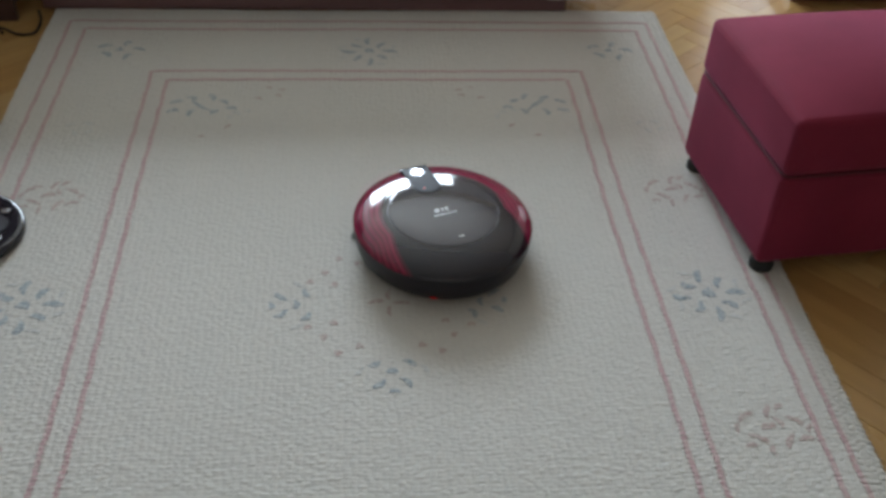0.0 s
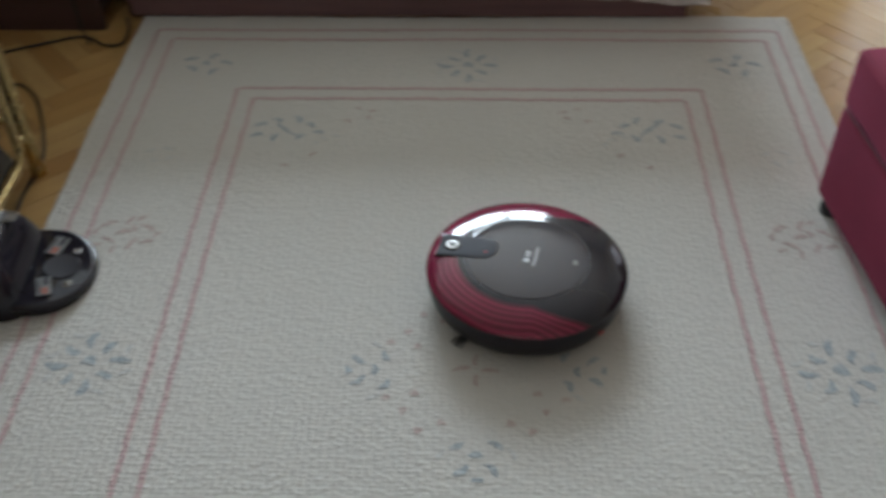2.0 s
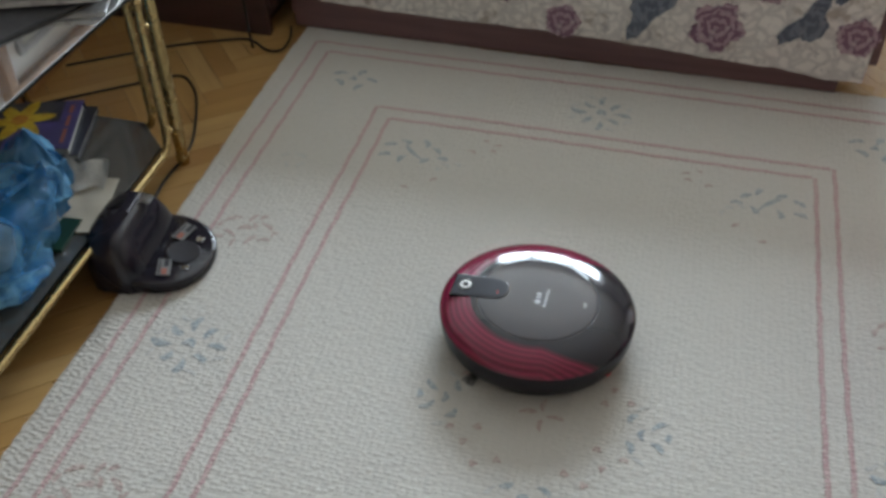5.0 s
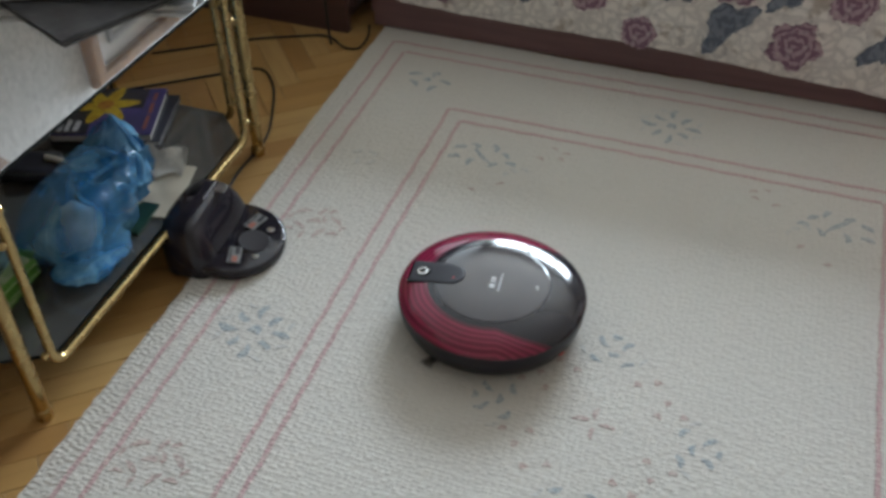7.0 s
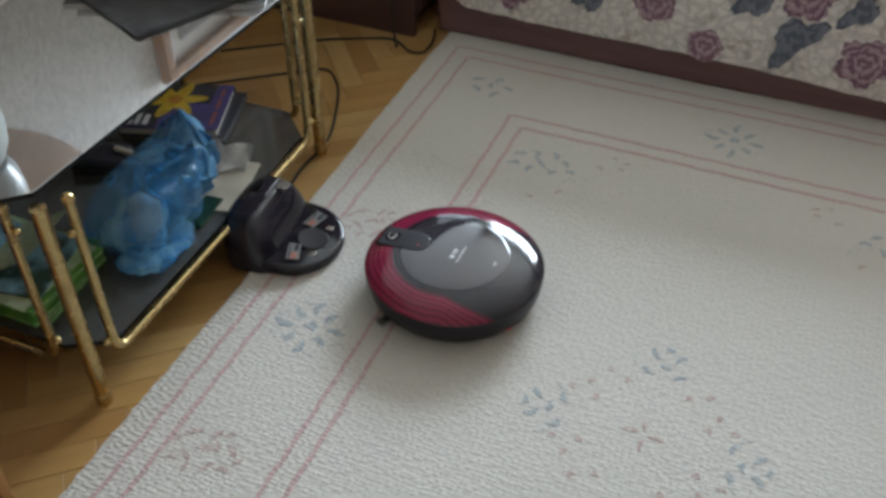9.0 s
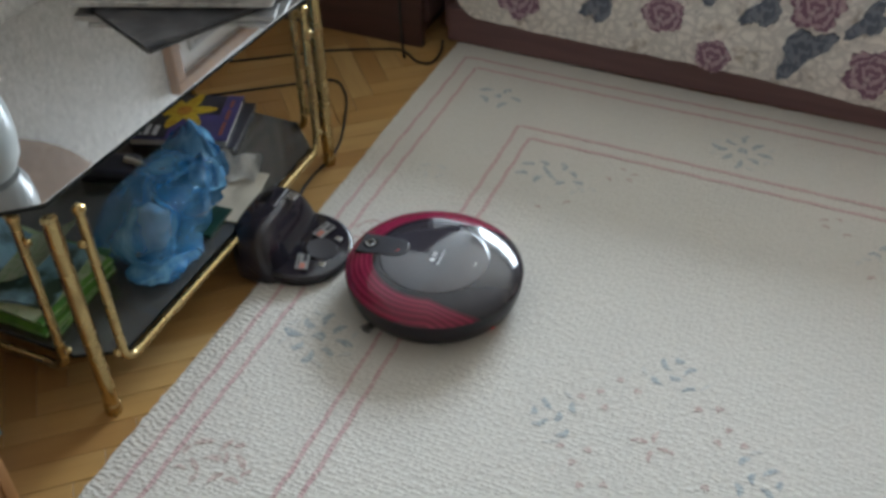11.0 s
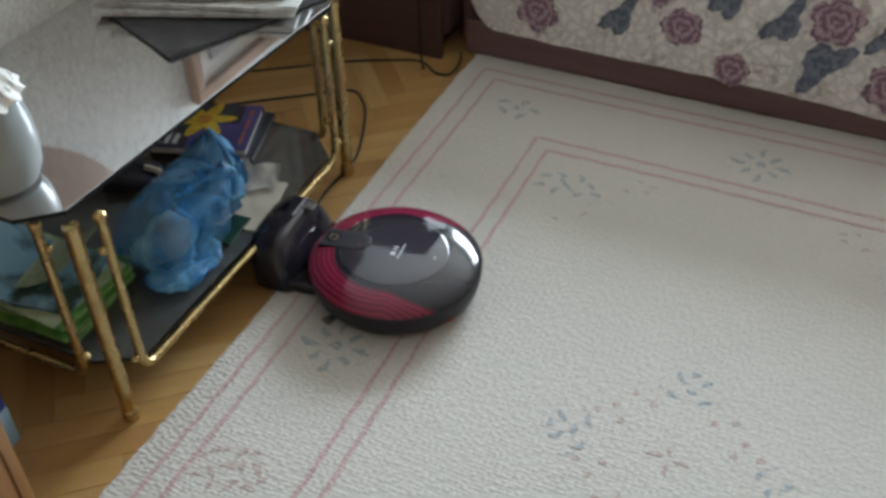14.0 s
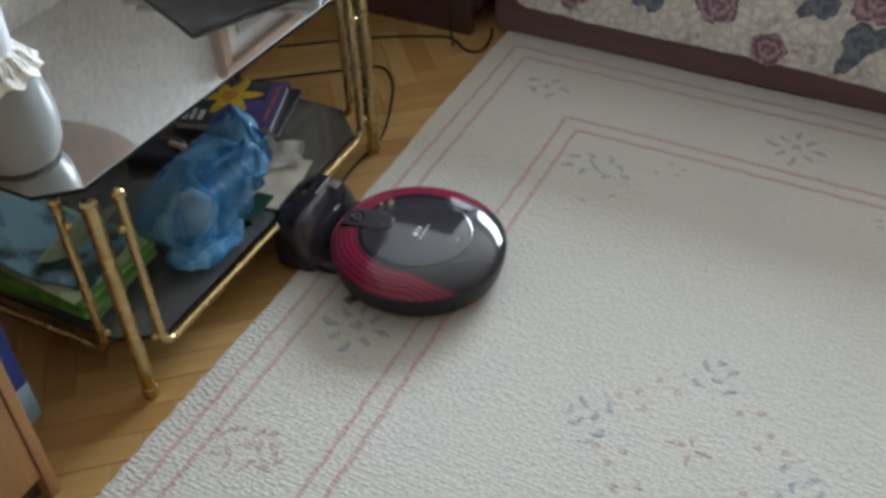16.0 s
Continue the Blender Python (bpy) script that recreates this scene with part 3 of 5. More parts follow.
    # medallion
    for k4 in range(4):
        t = 90 * k4
        c, s = math.cos(radians(t)), math.sin(radians(t))
        it = []
        for u, v, a, l in ((.17, 0, 90, .022), (.195, .022, 40, .028), (.195, -.022, -40, .028), (.15, .030, 60, .024), (.15, -.030, -60, .024), (.215, .002, 90, .018)):
            it.append((u * c - v * s, u * s + v * c, a + t, l, 0.009))
        petals("woven_petal", M_RUG_BLUE, MX, MY, it)
        petals("woven_petal", M_RUG_SHADE, MX, MY, [((.165) * c - v * s, .165 * s + v * c, t + a, .024, .006) for v, a in ((.055, 30), (-.055, -30))])
    petals("woven_petal", M_RUG_RUST, MX, MY, [(0.022, 0, 0, .030, .008), (-0.022, 0.004, 10, .030, .008), (0, 0.022, 90, .026, .008), (0.002, -0.022, 95, .026, .008)])


rug()


# ---------- robot vacuum ----------
R_RIM, Z_RIM, DOME = 0.1715, 0.0640, 0.0300
R_LID = 0.1055


def dome_z(q):
    """Height of the low domed top at q from its centre."""
    return Z_RIM + DOME * max(1e-9, 1 - (min(q, R_RIM) / R_RIM) ** 3.4) ** 0.6


def robot():
    r = thing("robot_vacuum", pose(0.64, -0.683, RZ), "round red and black robot vacuum cleaner with glossy shell", "robot vacuum")
    part("bumper", lathe([(0, 0.006), (0.148, 0.006), (0.156, 0.008), (0.1612, 0.014), (0.1660, 0.026), (0.1695, 0.042), (0.1708, 0.0550), (0.1704, 0.0608), (0.1685, 0.0624), (0.150, 0.0624)]), M_ROBOT_BLACK, r, "black side bumper", True)
    prof = [(0.155, Z_RIM - 0.0006), (0.1700, Z_RIM - 0.0006), (0.1712, Z_RIM + 0.0012)]
    prof += [(q, dome_z(q)) for q in (0.17145, 0.1710, 0.1700, 0.1685, 0.1665, 0.164, 0.161, 0.157, 0.152, 0.147, 0.142, 0.136, 0.130, 0.124, 0.118, 0.112, 0.1085, R_LID + 0.0009)]
    prof += [(R_LID + 0.0005, dome_z(R_LID) - 0.0006), (R_LID + 0.0004, dome_z(R_LID) - 0.0025), (0.098, dome_z(R_LID) - 0.0025)]
    part("shell", lathe(prof, 144), M_SHELL, r, "wine red streaked lacquered ring, black towards the rear", True)
    lid = [(0.098, dome_z(R_LID) - 0.0022), (R_LID - 0.0005, dome_z(R_LID) - 0.0022), (R_LID - 0.0005, dome_z(R_LID) - 0.0004)]
    lid += [(q, dome_z(q)) for q in (R_LID - 0.0012, 0.101, 0.094, 0.084, 0.070, 0.052, 0.030, 0.012, 0.0)]
    part("lid", lathe(lid, 144), M_LID, r, "dark grey round dust bin lid", True)
    # thin bright line in the joint round the lid
    zl = dome_z(R_LID) - 0.0008
    part("lid_joint", lathe([(R_LID - 0.0005, zl - 0.001), (R_LID - 0.0005, zl), (R_LID + 0.0005, zl), (R_LID + 0.0005, zl - 0.001)], 144), M_LIDLINE, r, "thin satin line round the lid")

    # camera cover: a tongue that follows the curve of shell and lid
    def tongue_mesh(lift, grow, x_in, x_out, half):
        b = bmesh.new()
        rows = []
        nx_, ny_ = 34, 14
        h = half + grow
        for i in range(nx_ + 1):
            x = x_in - grow + (x_out - x_in + grow * 1.8) * i / nx_
            u = (x_in + half - x) / h
            hw = h * math.sqrt(max(0.0004, 1 - u * u)) if u > 0 else h
            row = []
            for j in range(ny_ + 1):
                y = hw * (2 * j / ny_ - 1)
                edge = 0.0007 if j in (0, ny_) or i in (0, nx_) else 0.0
                level = dome_z(0.062) - 0.090 * max(0.0, x - 0.062)       # flatter than the dome: its outer end stands proud
                row.append(b.verts.new((x, y, max(level, dome_z(math.hypot(x, y))) + lift - edge)))
            rows.append(row)
        for r0, r1 in zip(rows, rows[1:]):
            for j in range(ny_):
                b.faces.new((r0[j], r1[j], r1[j + 1], r0[j + 1]))
        g = bmesh.ops.extrude_face_region(b, geom=b.faces[:])
        bmesh.ops.translate(b, verts=[v for v in g["geom"] if isinstance(v, bmesh.types.BMVert)], vec=(0, 0, -0.016))
        bmesh.ops.recalc_face_normals(b, faces=b.faces)
        return b
    part("cover_joint", tongue_mesh(0.0004, 0.0017, 0.052, 0.1515, 0.027), M_LENS, r, "black joint round the camera cover", True)
    tongue = part("camera_cover", tongue_mesh(0.0016, 0.0, 0.052, 0.1495, 0.027), M_COVER, r, "dark grey tongue-shaped camera cover", True)
    tilt = pose(0.1292, 0, dome_z(0.062) - 0.090 * 0.0672 + 0.0017, 0, 5.1, 0)
    part("camera_well", lathe([(0.0150, -0.001), (0.0148, 0.0006), (0.0118, 0.0004), (0.0116, -0.001)], 32), M_LENS, tongue, "black well round the camera", True, tilt)
    part("camera_ring", lathe([(0.0058, -0.001), (0.0064, 0.0014), (0.0098, 0.0013), (0.0106, -0.001)], 32), M_CHROME, tongue, "silver camera ring", True, tilt)
    part("camera_lens", lathe([(0.0060, 0.0), (0.004, 0.0010), (0, 0.0013)], 24), M_LENS, tongue, "black camera lens", True, tilt)
    # makers mark and lines of print, as plain shapes; the print is read from the rear
    Z = dome_z(0.0) + 0.0001
    EX, EY = -0.0015, 0.0014
    part("emblem", lathe([(0, Z - 0.001), (0.0052, Z - 0.001), (0.0052, Z + 0.0004), (0, Z + 0.0004)], 20, cx=EX, cy=EY + 0.0126), M_PRINT, r, "small round white emblem")
    for y0, y1, x0, x1 in ((-0.0010, 0.0025, -0.0042, 0.0046), (-0.0098, -0.0050, -0.0042, 0.0046)):
        part("print_bar", box(EX + x0, EX + x1, EY + y0, EY + y1, Z - 0.001, Z + 0.0003), M_PRINT, r)
    for k in range(9):
        part("print_bar", box(EX - 0.0148, EX - 0.0120 + 0.0012 * (k % 3 == 0), EY + 0.0185 - k * 0.0052, EY + 0.0225 - k * 0.0052, Z - 0.001, Z + 0.0002), M_PRINT, r)
    zr = dome_z(0.082)
    for y0, y1, x0, x1 in ((-0.005, 0.001, -0.0835, -0.0822), (0.0018, 0.0035, -0.0835, -0.0795), (-0.005, -0.0035, -0.0822, -0.0785)):
        part("print_bar", box(x0, x1, y0, y1, zr - 0.001, zr + 0.0003), M_RING, r)
    part("function_mark", lathe([(0, 0), (0.0016, 0), (0.0016, 0.0006), (0, 0.0006)], 12), M_LED, tongue, "small red mark", m=pose(0.070, 0.010, dome_z(0.070) + 0.0014))
    # side brushes
    for sgn in (1, -1):
        bb = bmesh.new()
        hub = Vector((0.118 * math.cos(radians(60)), sgn * 0.118 * math.sin(radians(60)), 0.006))
        lathe([(0, 0.001), (0.012, 0.001), (0.012, 0.008), (0, 0.008)], 12, bb, hub.x, hub.y)
        reach = 0.060 if sgn > 0 else 0.040
        for off in (-11, -7, -3, 0, 3, 7, 11):
            for base in (60, 180, 300):
                a = radians(base * sgn + off)
                tube([hub, hub + Vector((math.cos(a) * reach, math.sin(a) * reach, -0.003))], 0.0009, 5, bb)
        part("side_brush", bb, M_RUBBER, r, "black bristle side brush")
    for sgn in (1, -1):
        bw = bmesh.new()
        bmesh.ops.create_cone(bw, cap_ends=True, segments=24, radius1=0.030, radius2=0.030, depth=0.018, matrix=pose(0.0, sgn * 0.115, 0.030, 90, 0, 0))
        part("wheel", bw, M_RUBBER, r, "", True)
    part("indicator_light", box(0.1605, 0.1635, -0.005, 0.005, 0.0145, 0.0175, 0.001), M_LED, r, "small red glowing indicator light", m=pose(0, 0, 0, 0, 0, 151))
    return r


ROBOT = robot()
ROBOT.scale = (1.026, 0.996, 1.0)


# ---------- charging dock ----------
def dock():
    d = thing("charging_dock", pose(-0.262, -0.622, RZ, 0, 0, 4), "glossy black robot charging dock standing on rug edge", "charging dock")
    # base tongue: wide at the back, rounded tip in front
    poly = [(-0.070, 0.100), (-0.078, 0.090), (-0.078, -0.090), (-0.070, -0.100)]
    for i in range(21):
        a = radians(-90 + 9 * i)
        poly.append((0.012 + 0.095 * math.cos(a) ** 0.9 if abs(math.cos(a)) > 1e-6 else 0.012, 0.098 * math.sin(a)))
    b = prism(poly, 0.001, 0.032, 0.009, None, 4)
    for v in b.verts:
        v.co.z *= 1.0 - 0.42 * max(0.0, (v.co.x - 0.0) / 0.107) if v.co.z > 0.003 else 1.0
    base = part("base_plate", b, M_DOCK, d, "rounded glossy black base plate", True)
    # tower: a broad rounded block, flat at the back, its top sloping into the base
    bt = bmesh.new()
    n, rows = 48, 14
    grid = []
    for j in range(rows + 1):
        t = j / rows
        z = 0.002 + 0.104 * t
        sc = max(0.0, 1 - t ** 4) ** 0.5
        ring = []
        for i in range(n):
            a = 2 * math.pi * i / n
            ca, sa = math.cos(a), math.sin(a)
            x = 0.060 * math.copysign(abs(ca) ** 0.55, ca)
            y = 0.106 * math.copysign(abs(sa) ** 0.6, sa)
            x *= 0.62 + 0.38 * sc
            y *= (0.62 + 0.38 * sc) * (1 - 0.14 * t * t)
            if x > 0:
                x *= 0.72 + 0.42 * (1 - t)
                x -= 0.012 * t * (1 - (y / 0.106) ** 2)
            ring.append(bt.verts.new((x * 0.92 - 0.044 - 0.010 * t, y, z)))
        grid.append(ring)
    for a, c in zip(grid, grid[1:]):
        for i in range(n):
            bt.faces.new((a[i], a[(i + 1) % n], c[(i + 1) % n], c[i]))
    bt.faces.new(grid[-1])
    bt.faces.new(grid[0][::-1])
    tower = part("tower", bt, M_DOCK, d, "domed glossy black back tower", True)
    part("slot", prism([(-0.010, -0.020), (0.008, -0.016), (0.008, 0.016), (-0.010, 0.020)], 0.0, 0.003, 0.001), M_LENS, tower, m=pose(-0.070, 0.030, 0.1045, 0, 0, 0))
    part("trim_line", box(-0.0012, 0.0012, -0.028, 0.028, 0, 0.002), M_SILVER, tower, m=pose(-0.044, 0.036, 0.1048, 0, 4, 0))
    # added chrome plate: a highlight of the glossy tower made as a part
    part("glint_plate", box(-0.010, 0.010, -0.012, 0.012, 0, 0.002, 0.0008), M_CHROME, tower, m=pose(-0.026, 0.048, 0.1045, 0, 4, 0))
    # well and charging contacts
    part("well", lathe([(0.031, -0.002), (0.029, 0.0012), (0.024, 0.0006), (0, 0.0004)], 28), M_ROBOT_BLACK, base, "", True, pose(0.052, 0, 0.0262, 0, 8, 0))
    for s in (1, -1):
        part("contact", prism([(0.062, s * 0.040 - 0.006), (0.076, s * 0.040 - 0.006), (0.076, s * 0.040 + 0.006), (0.062, s * 0.040 + 0.006)], 0.016, 0.0255, 0.0015), M_CHROME, base, "bright metal charging contact")
        ang = -16 * s
        lab = part("sticker", box(-0.012, 0.012, -0.022, 0.022, 0, 0.0012), M_LABEL, base, "white and orange printed sticker", m=pose(0.034, s * 0.050, 0.0286, 0, 7, ang))
        part("print_bar", box(-0.004, 0.006, -0.020, -0.004, 0.0012, 0.0018), M_LABEL_ORANGE, lab)
        part("print_bar", box(0.000, 0.008, 0.002, 0.020, 0.0012, 0.0018), M_ROBOT_BLACK, lab)
        part("print_bar", box(-0.009, -0.006, -0.018, 0.018, 0.0012, 0.0018), M_ROBOT_BLACK, lab)
    return d


dock().scale = (1.07, 1.06, 1.0)


# ---------- brass and glass table ----------
TX0, TX1, TY0, TY1, TZ = -0.80, -0.36, -1.118, -0.305, 0.455


def table():
    t = thing("side_table", pose(-0.58, -0.71, 0), "brass tube side table with smoked glass top and shelf", "table")
    ox, oy = -0.58, -0.71
    for x in (TX0, TX1):
        for y in (TY0, TY1):
            lx, ly = x - ox, y - oy
            leg = part("leg", tube([(lx, ly, 0.02), (lx, ly, TZ - 0.012)], 0.0135, 18), M_BRASS, t, "thick tarnished brass leg", True)
            part("foot", lathe([(0, 0), (0.0145, 0), (0.0155, 0.004), (0.0155, 0.022), (0.0135, 0.026)], 18, cx=lx, cy=ly), M_BRASS, leg, "", True)
    # thin tube hoops on the four sides: low rail and two uprights with ball tops
    def hoop(a, b_, low, top):
        a, b_ = Vector((*a, 0)), Vector((*b_, 0))
        z = Vector((0, 0, 1))
        pts = smooth_path([a + z * top, a + z * low, b_ + z * low, b_ + z * top], 0.035, 8)
        h = part("tube_hoop", tube(pts, 0.0085, 12), M_BRASS, t, "thin shiny brass tube hoop", True)
        for e in (a, b_):
            part("ball_top", ball(e + z * (top + 0.002), 0.0112), M_BRASS, h, "", True)
        for e, o in ((a, b_), (b_, a)):
            u = (o - e).normalized()
            for zz in (0.13, 0.375):
                part("spacer", ball(e - u * 0.014 + z * zz, 0.0078, None, 10, 7), M_BRASS, h, "", True)
    fx, bx = -0.342 - ox, -0.818 - ox
    hoop((fx, -1.074 - oy), (fx, -0.378 - oy), 0.092, 0.432)
    hoop((bx, -1.074 - oy), (bx, -0.378 - oy), 0.092, 0.432)
    hoop((-0.438 - ox, -1.118 - oy), (-0.73 - ox, -1.118 - oy), 0.078, 0.415)
    hoop((-0.418 - ox, -0.300 - oy), (-0.73 - ox, -0.300 - oy), 0.078, 0.415)
    def plate(name, poly, z, mat, lab):
        b = prism([(x - ox, y - oy) for x, y in poly], z, z + 0.009, 0.0016)
        b.normal_update()
        for f in b.faces:
            f.material_index = 0 if abs(f.normal.z) > 0.9 else 1
        return part(name, b, [mat, M_GLASS_EDGE], t, lab)
    plate("glass_top", [(-0.375, -1.105), (-0.338, -0.35), (-0.40, -0.262), (-0.76, -0.262), (-0.83, -0.33), (-0.83, -1.09), (-0.76, -1.157), (-0.434, -1.157)], TZ - 0.006, M_GLASS_TOP, "reflecting smoked glass top with cut corners")
    plate("glass_shelf", [(-0.353, -1.06), (-0.353, -0.39), (-0.43, -0.315), (-0.74, -0.315), (-0.808, -0.39), (-0.808, -1.06), (-0.74, -1.105), (-0.43, -1.105)], 0.0945, M_GLASS_SHELF, "dusty smoked glass lower shelf")
    return t


table()
SHELF = 0.1035
TOP = TZ + 0.0035


# ---------- on the lower shelf ----------
def shelf_things():
    # book with a daffodil cover
    bk = thing("book", pose(-0.642, -0.432, SHELF + 0.012, 0, 0, 19.5), "purple and black book with yellow daffodil on cover", "book")
    part("page_block", box(-0.108, 0.105, -0.086, 0.086, 0.003, 0.019), M_PAGES, bk, "cream page block")
    part("cover", box(-0.112, 0.109, -0.09, 0.09, 0.019, 0.022, 0.001), M_BOOK_PURPLE, bk)
    part("cover", box(-0.112, 0.109, -0.09, 0.09, 0, 0.003, 0.001), M_BOOK_BLACK, bk)
    part("spine", box(-0.112, 0.109, 0.0865, 0.09, 0.003, 0.019), M_BOOK_BLACK, bk)
    part("cover_print", box(-0.110, -0.030, -0.088, 0.088, 0.0221, 0.0226), M_BOOK_BLACK, bk)
    part("cover_print", box(-0.030, 0.072, 0.010, 0.088, 0.0221, 0.0226), M_BOOK_BLACK, bk)
    for x0, x1, y0, y1 in ((-0.096, -0.086, -0.078, -0.03), (-0.080, -0.070, -0.078, -0.036), (-0.062, -0.050, -0.078, -0.040)):
        part("print_bar", box(x0, x1, y0, y1, 0.0227, 0.0231), M_PRINT, bk)
    for y0, y1 in ((-0.07, -0.02), (-0.01, 0.03), (0.04, 0.07)):
        part("print_bar", box(0.086, 0.094, y0, y1, 0.0221, 0.0226), M_LABEL_ORANGE, bk, "faded red line of print")
    b = bmesh.new()
    for i in range(6):
        a = radians(60 * i + 10)
        vs = []
        for j in range(12):
            q = 2 * math.pi * j / 12
            u, v = 0.040 + 0.036 * math.cos(q), 0.0150 * math.sin(q) * (1 - 0.25 * math.cos(q))
            vs.append(b.verts.new((-0.012 + u * math.cos(a) - v * math.sin(a), 0.020 + u * math.sin(a) + v * math.cos(a), 0.0232 + 0.0002 * i)))
        b.faces.new(vs)
    part("daffodil_print", b, M_YELLOW, bk, "yellow daffodil petals print")
    part("daffodil_print", lathe([(0, 0.0248), (0.012, 0.0249), (0.017, 0.0252), (0.0175, 0.0244)], 20, cx=-0.012, cy=0.020), M_ORANGE, bk, "orange daffodil trumpet print")
    b2 = thing("book", pose(-0.638, -0.418, SHELF, 0, 0, 16), "thin black book lying under the daffodil book", "book")
    part("page_block", box(-0.118, 0.116, -0.088, 0.088, 0.002, 0.010), M_PAGES, b2)
    part("cover", box(-0.122, 0.120, -0.092, 0.092, 0.010, 0.012, 0.0008), M_BOOK_BLACK, b2)
    part("cover", box(-0.122, 0.120, -0.092, 0.092, 0, 0.002), M_BOOK_BLACK, b2)
    po = thing("pouch", pose(-0.700, -0.640, SHELF, 0, 0, 25), "small black zipped pouch with cream ribbon tag", "pouch")
    bm = box(-0.060, 0.060, -0.040, 0.040, 0.0005, 0.036, 0.014, 4)
    for v in bm.verts:
        v.co.z = max(0.0005, v.co.z + 0.006 * noise.noise(v.co * 30))
        v.co.z *= 1 - 0.4 * max(0.0, v.co.x / 0.06)
        if v.co.z < 0.0005:
            v.co.z = 0.0005
    part("pouch_body", bm, M_BOOK_BLACK, po, "", True)
    tag = tube([(0.030, 0.010, 0.030), (0.052, 0.004, 0.026), (0.075, -0.006, 0.020), (0.090, -0.012, 0.010)], 0.007, 8)
    for v in tag.verts:
        v.co.z = max(0.001, v.co.z)
    part("ribbon_tag", tag, M_PAPER, po, "cream ribbon tag", True)
    # cream envelope
    en = thing("envelope", pose(-0.418, -0.610, SHELF, 0, 0, 12), "crumpled cream paper envelope on the glass shelf", "envelope")
    b = bmesh.new()
    bmesh.ops.create_grid(b, x_segments=14, y_segments=18, size=0.5, matrix=Matrix.Diagonal((0.11, 0.165, 1, 1)))
    for v in b.verts:
        v.co.z = 0.004 + 0.005 * abs(noise.noise(v.co * 14))
    g = bmesh.ops.extrude_face_region(b, geom=b.faces[:])
    bmesh.ops.translate(b, verts=[v for v in g["geom"] if isinstance(v, bmesh.types.BMVert)], vec=(0, 0, -0.003))
    bmesh.ops.recalc_face_normals(b, faces=b.faces)
    part("sheet", b, M_PAPER, en)
    # its torn flap, standing up in folds
    b = bmesh.new()
    bmesh.ops.create_grid(b, x_segments=12, y_segments=10, size=0.5, matrix=Matrix.Translation((-0.012, 0.072, 0)) @ Matrix.Diagonal((0.095, 0.060, 1, 1)))
    for v in b.verts:
        t = (v.co.y - 0.042) / 0.06
        v.co.z = 0.010 + 0.020 * t * t + 0.010 * abs(math.sin(v.co.x * 70 + t * 2)) * t + 0.004 * noise.noise(v.co * 40)
        v.co.y += 0.010 * math.sin(v.co.x * 90)
    g = bmesh.ops.extrude_face_region(b, geom=b.faces[:])
    bmesh.ops.translate(b, verts=[v for v in g["geom"] if isinstance(v, bmesh.types.BMVert)], vec=(0, 0, -0.0012))
    bmesh.ops.recalc_face_normals(b, faces=b.faces)
    part("torn_flap", b, M_PAGES, en, "whitish torn paper flap", True)
    # green box edge by the dock
    gb = thing("booklet", pose(-0.405, -0.70, SHELF, 0, 0, 4), "thin dark green booklet on the glass shelf", "booklet")
    part("cover", box(-0.02, 0.02, -0.045, 0.045, 0, 0.008, 0.001), make_paper("dark_green_cover", (0.010, 0.040, 0.027), (0.015, 0.052, 0.033), 10, 0.3), gb)


shelf_things()


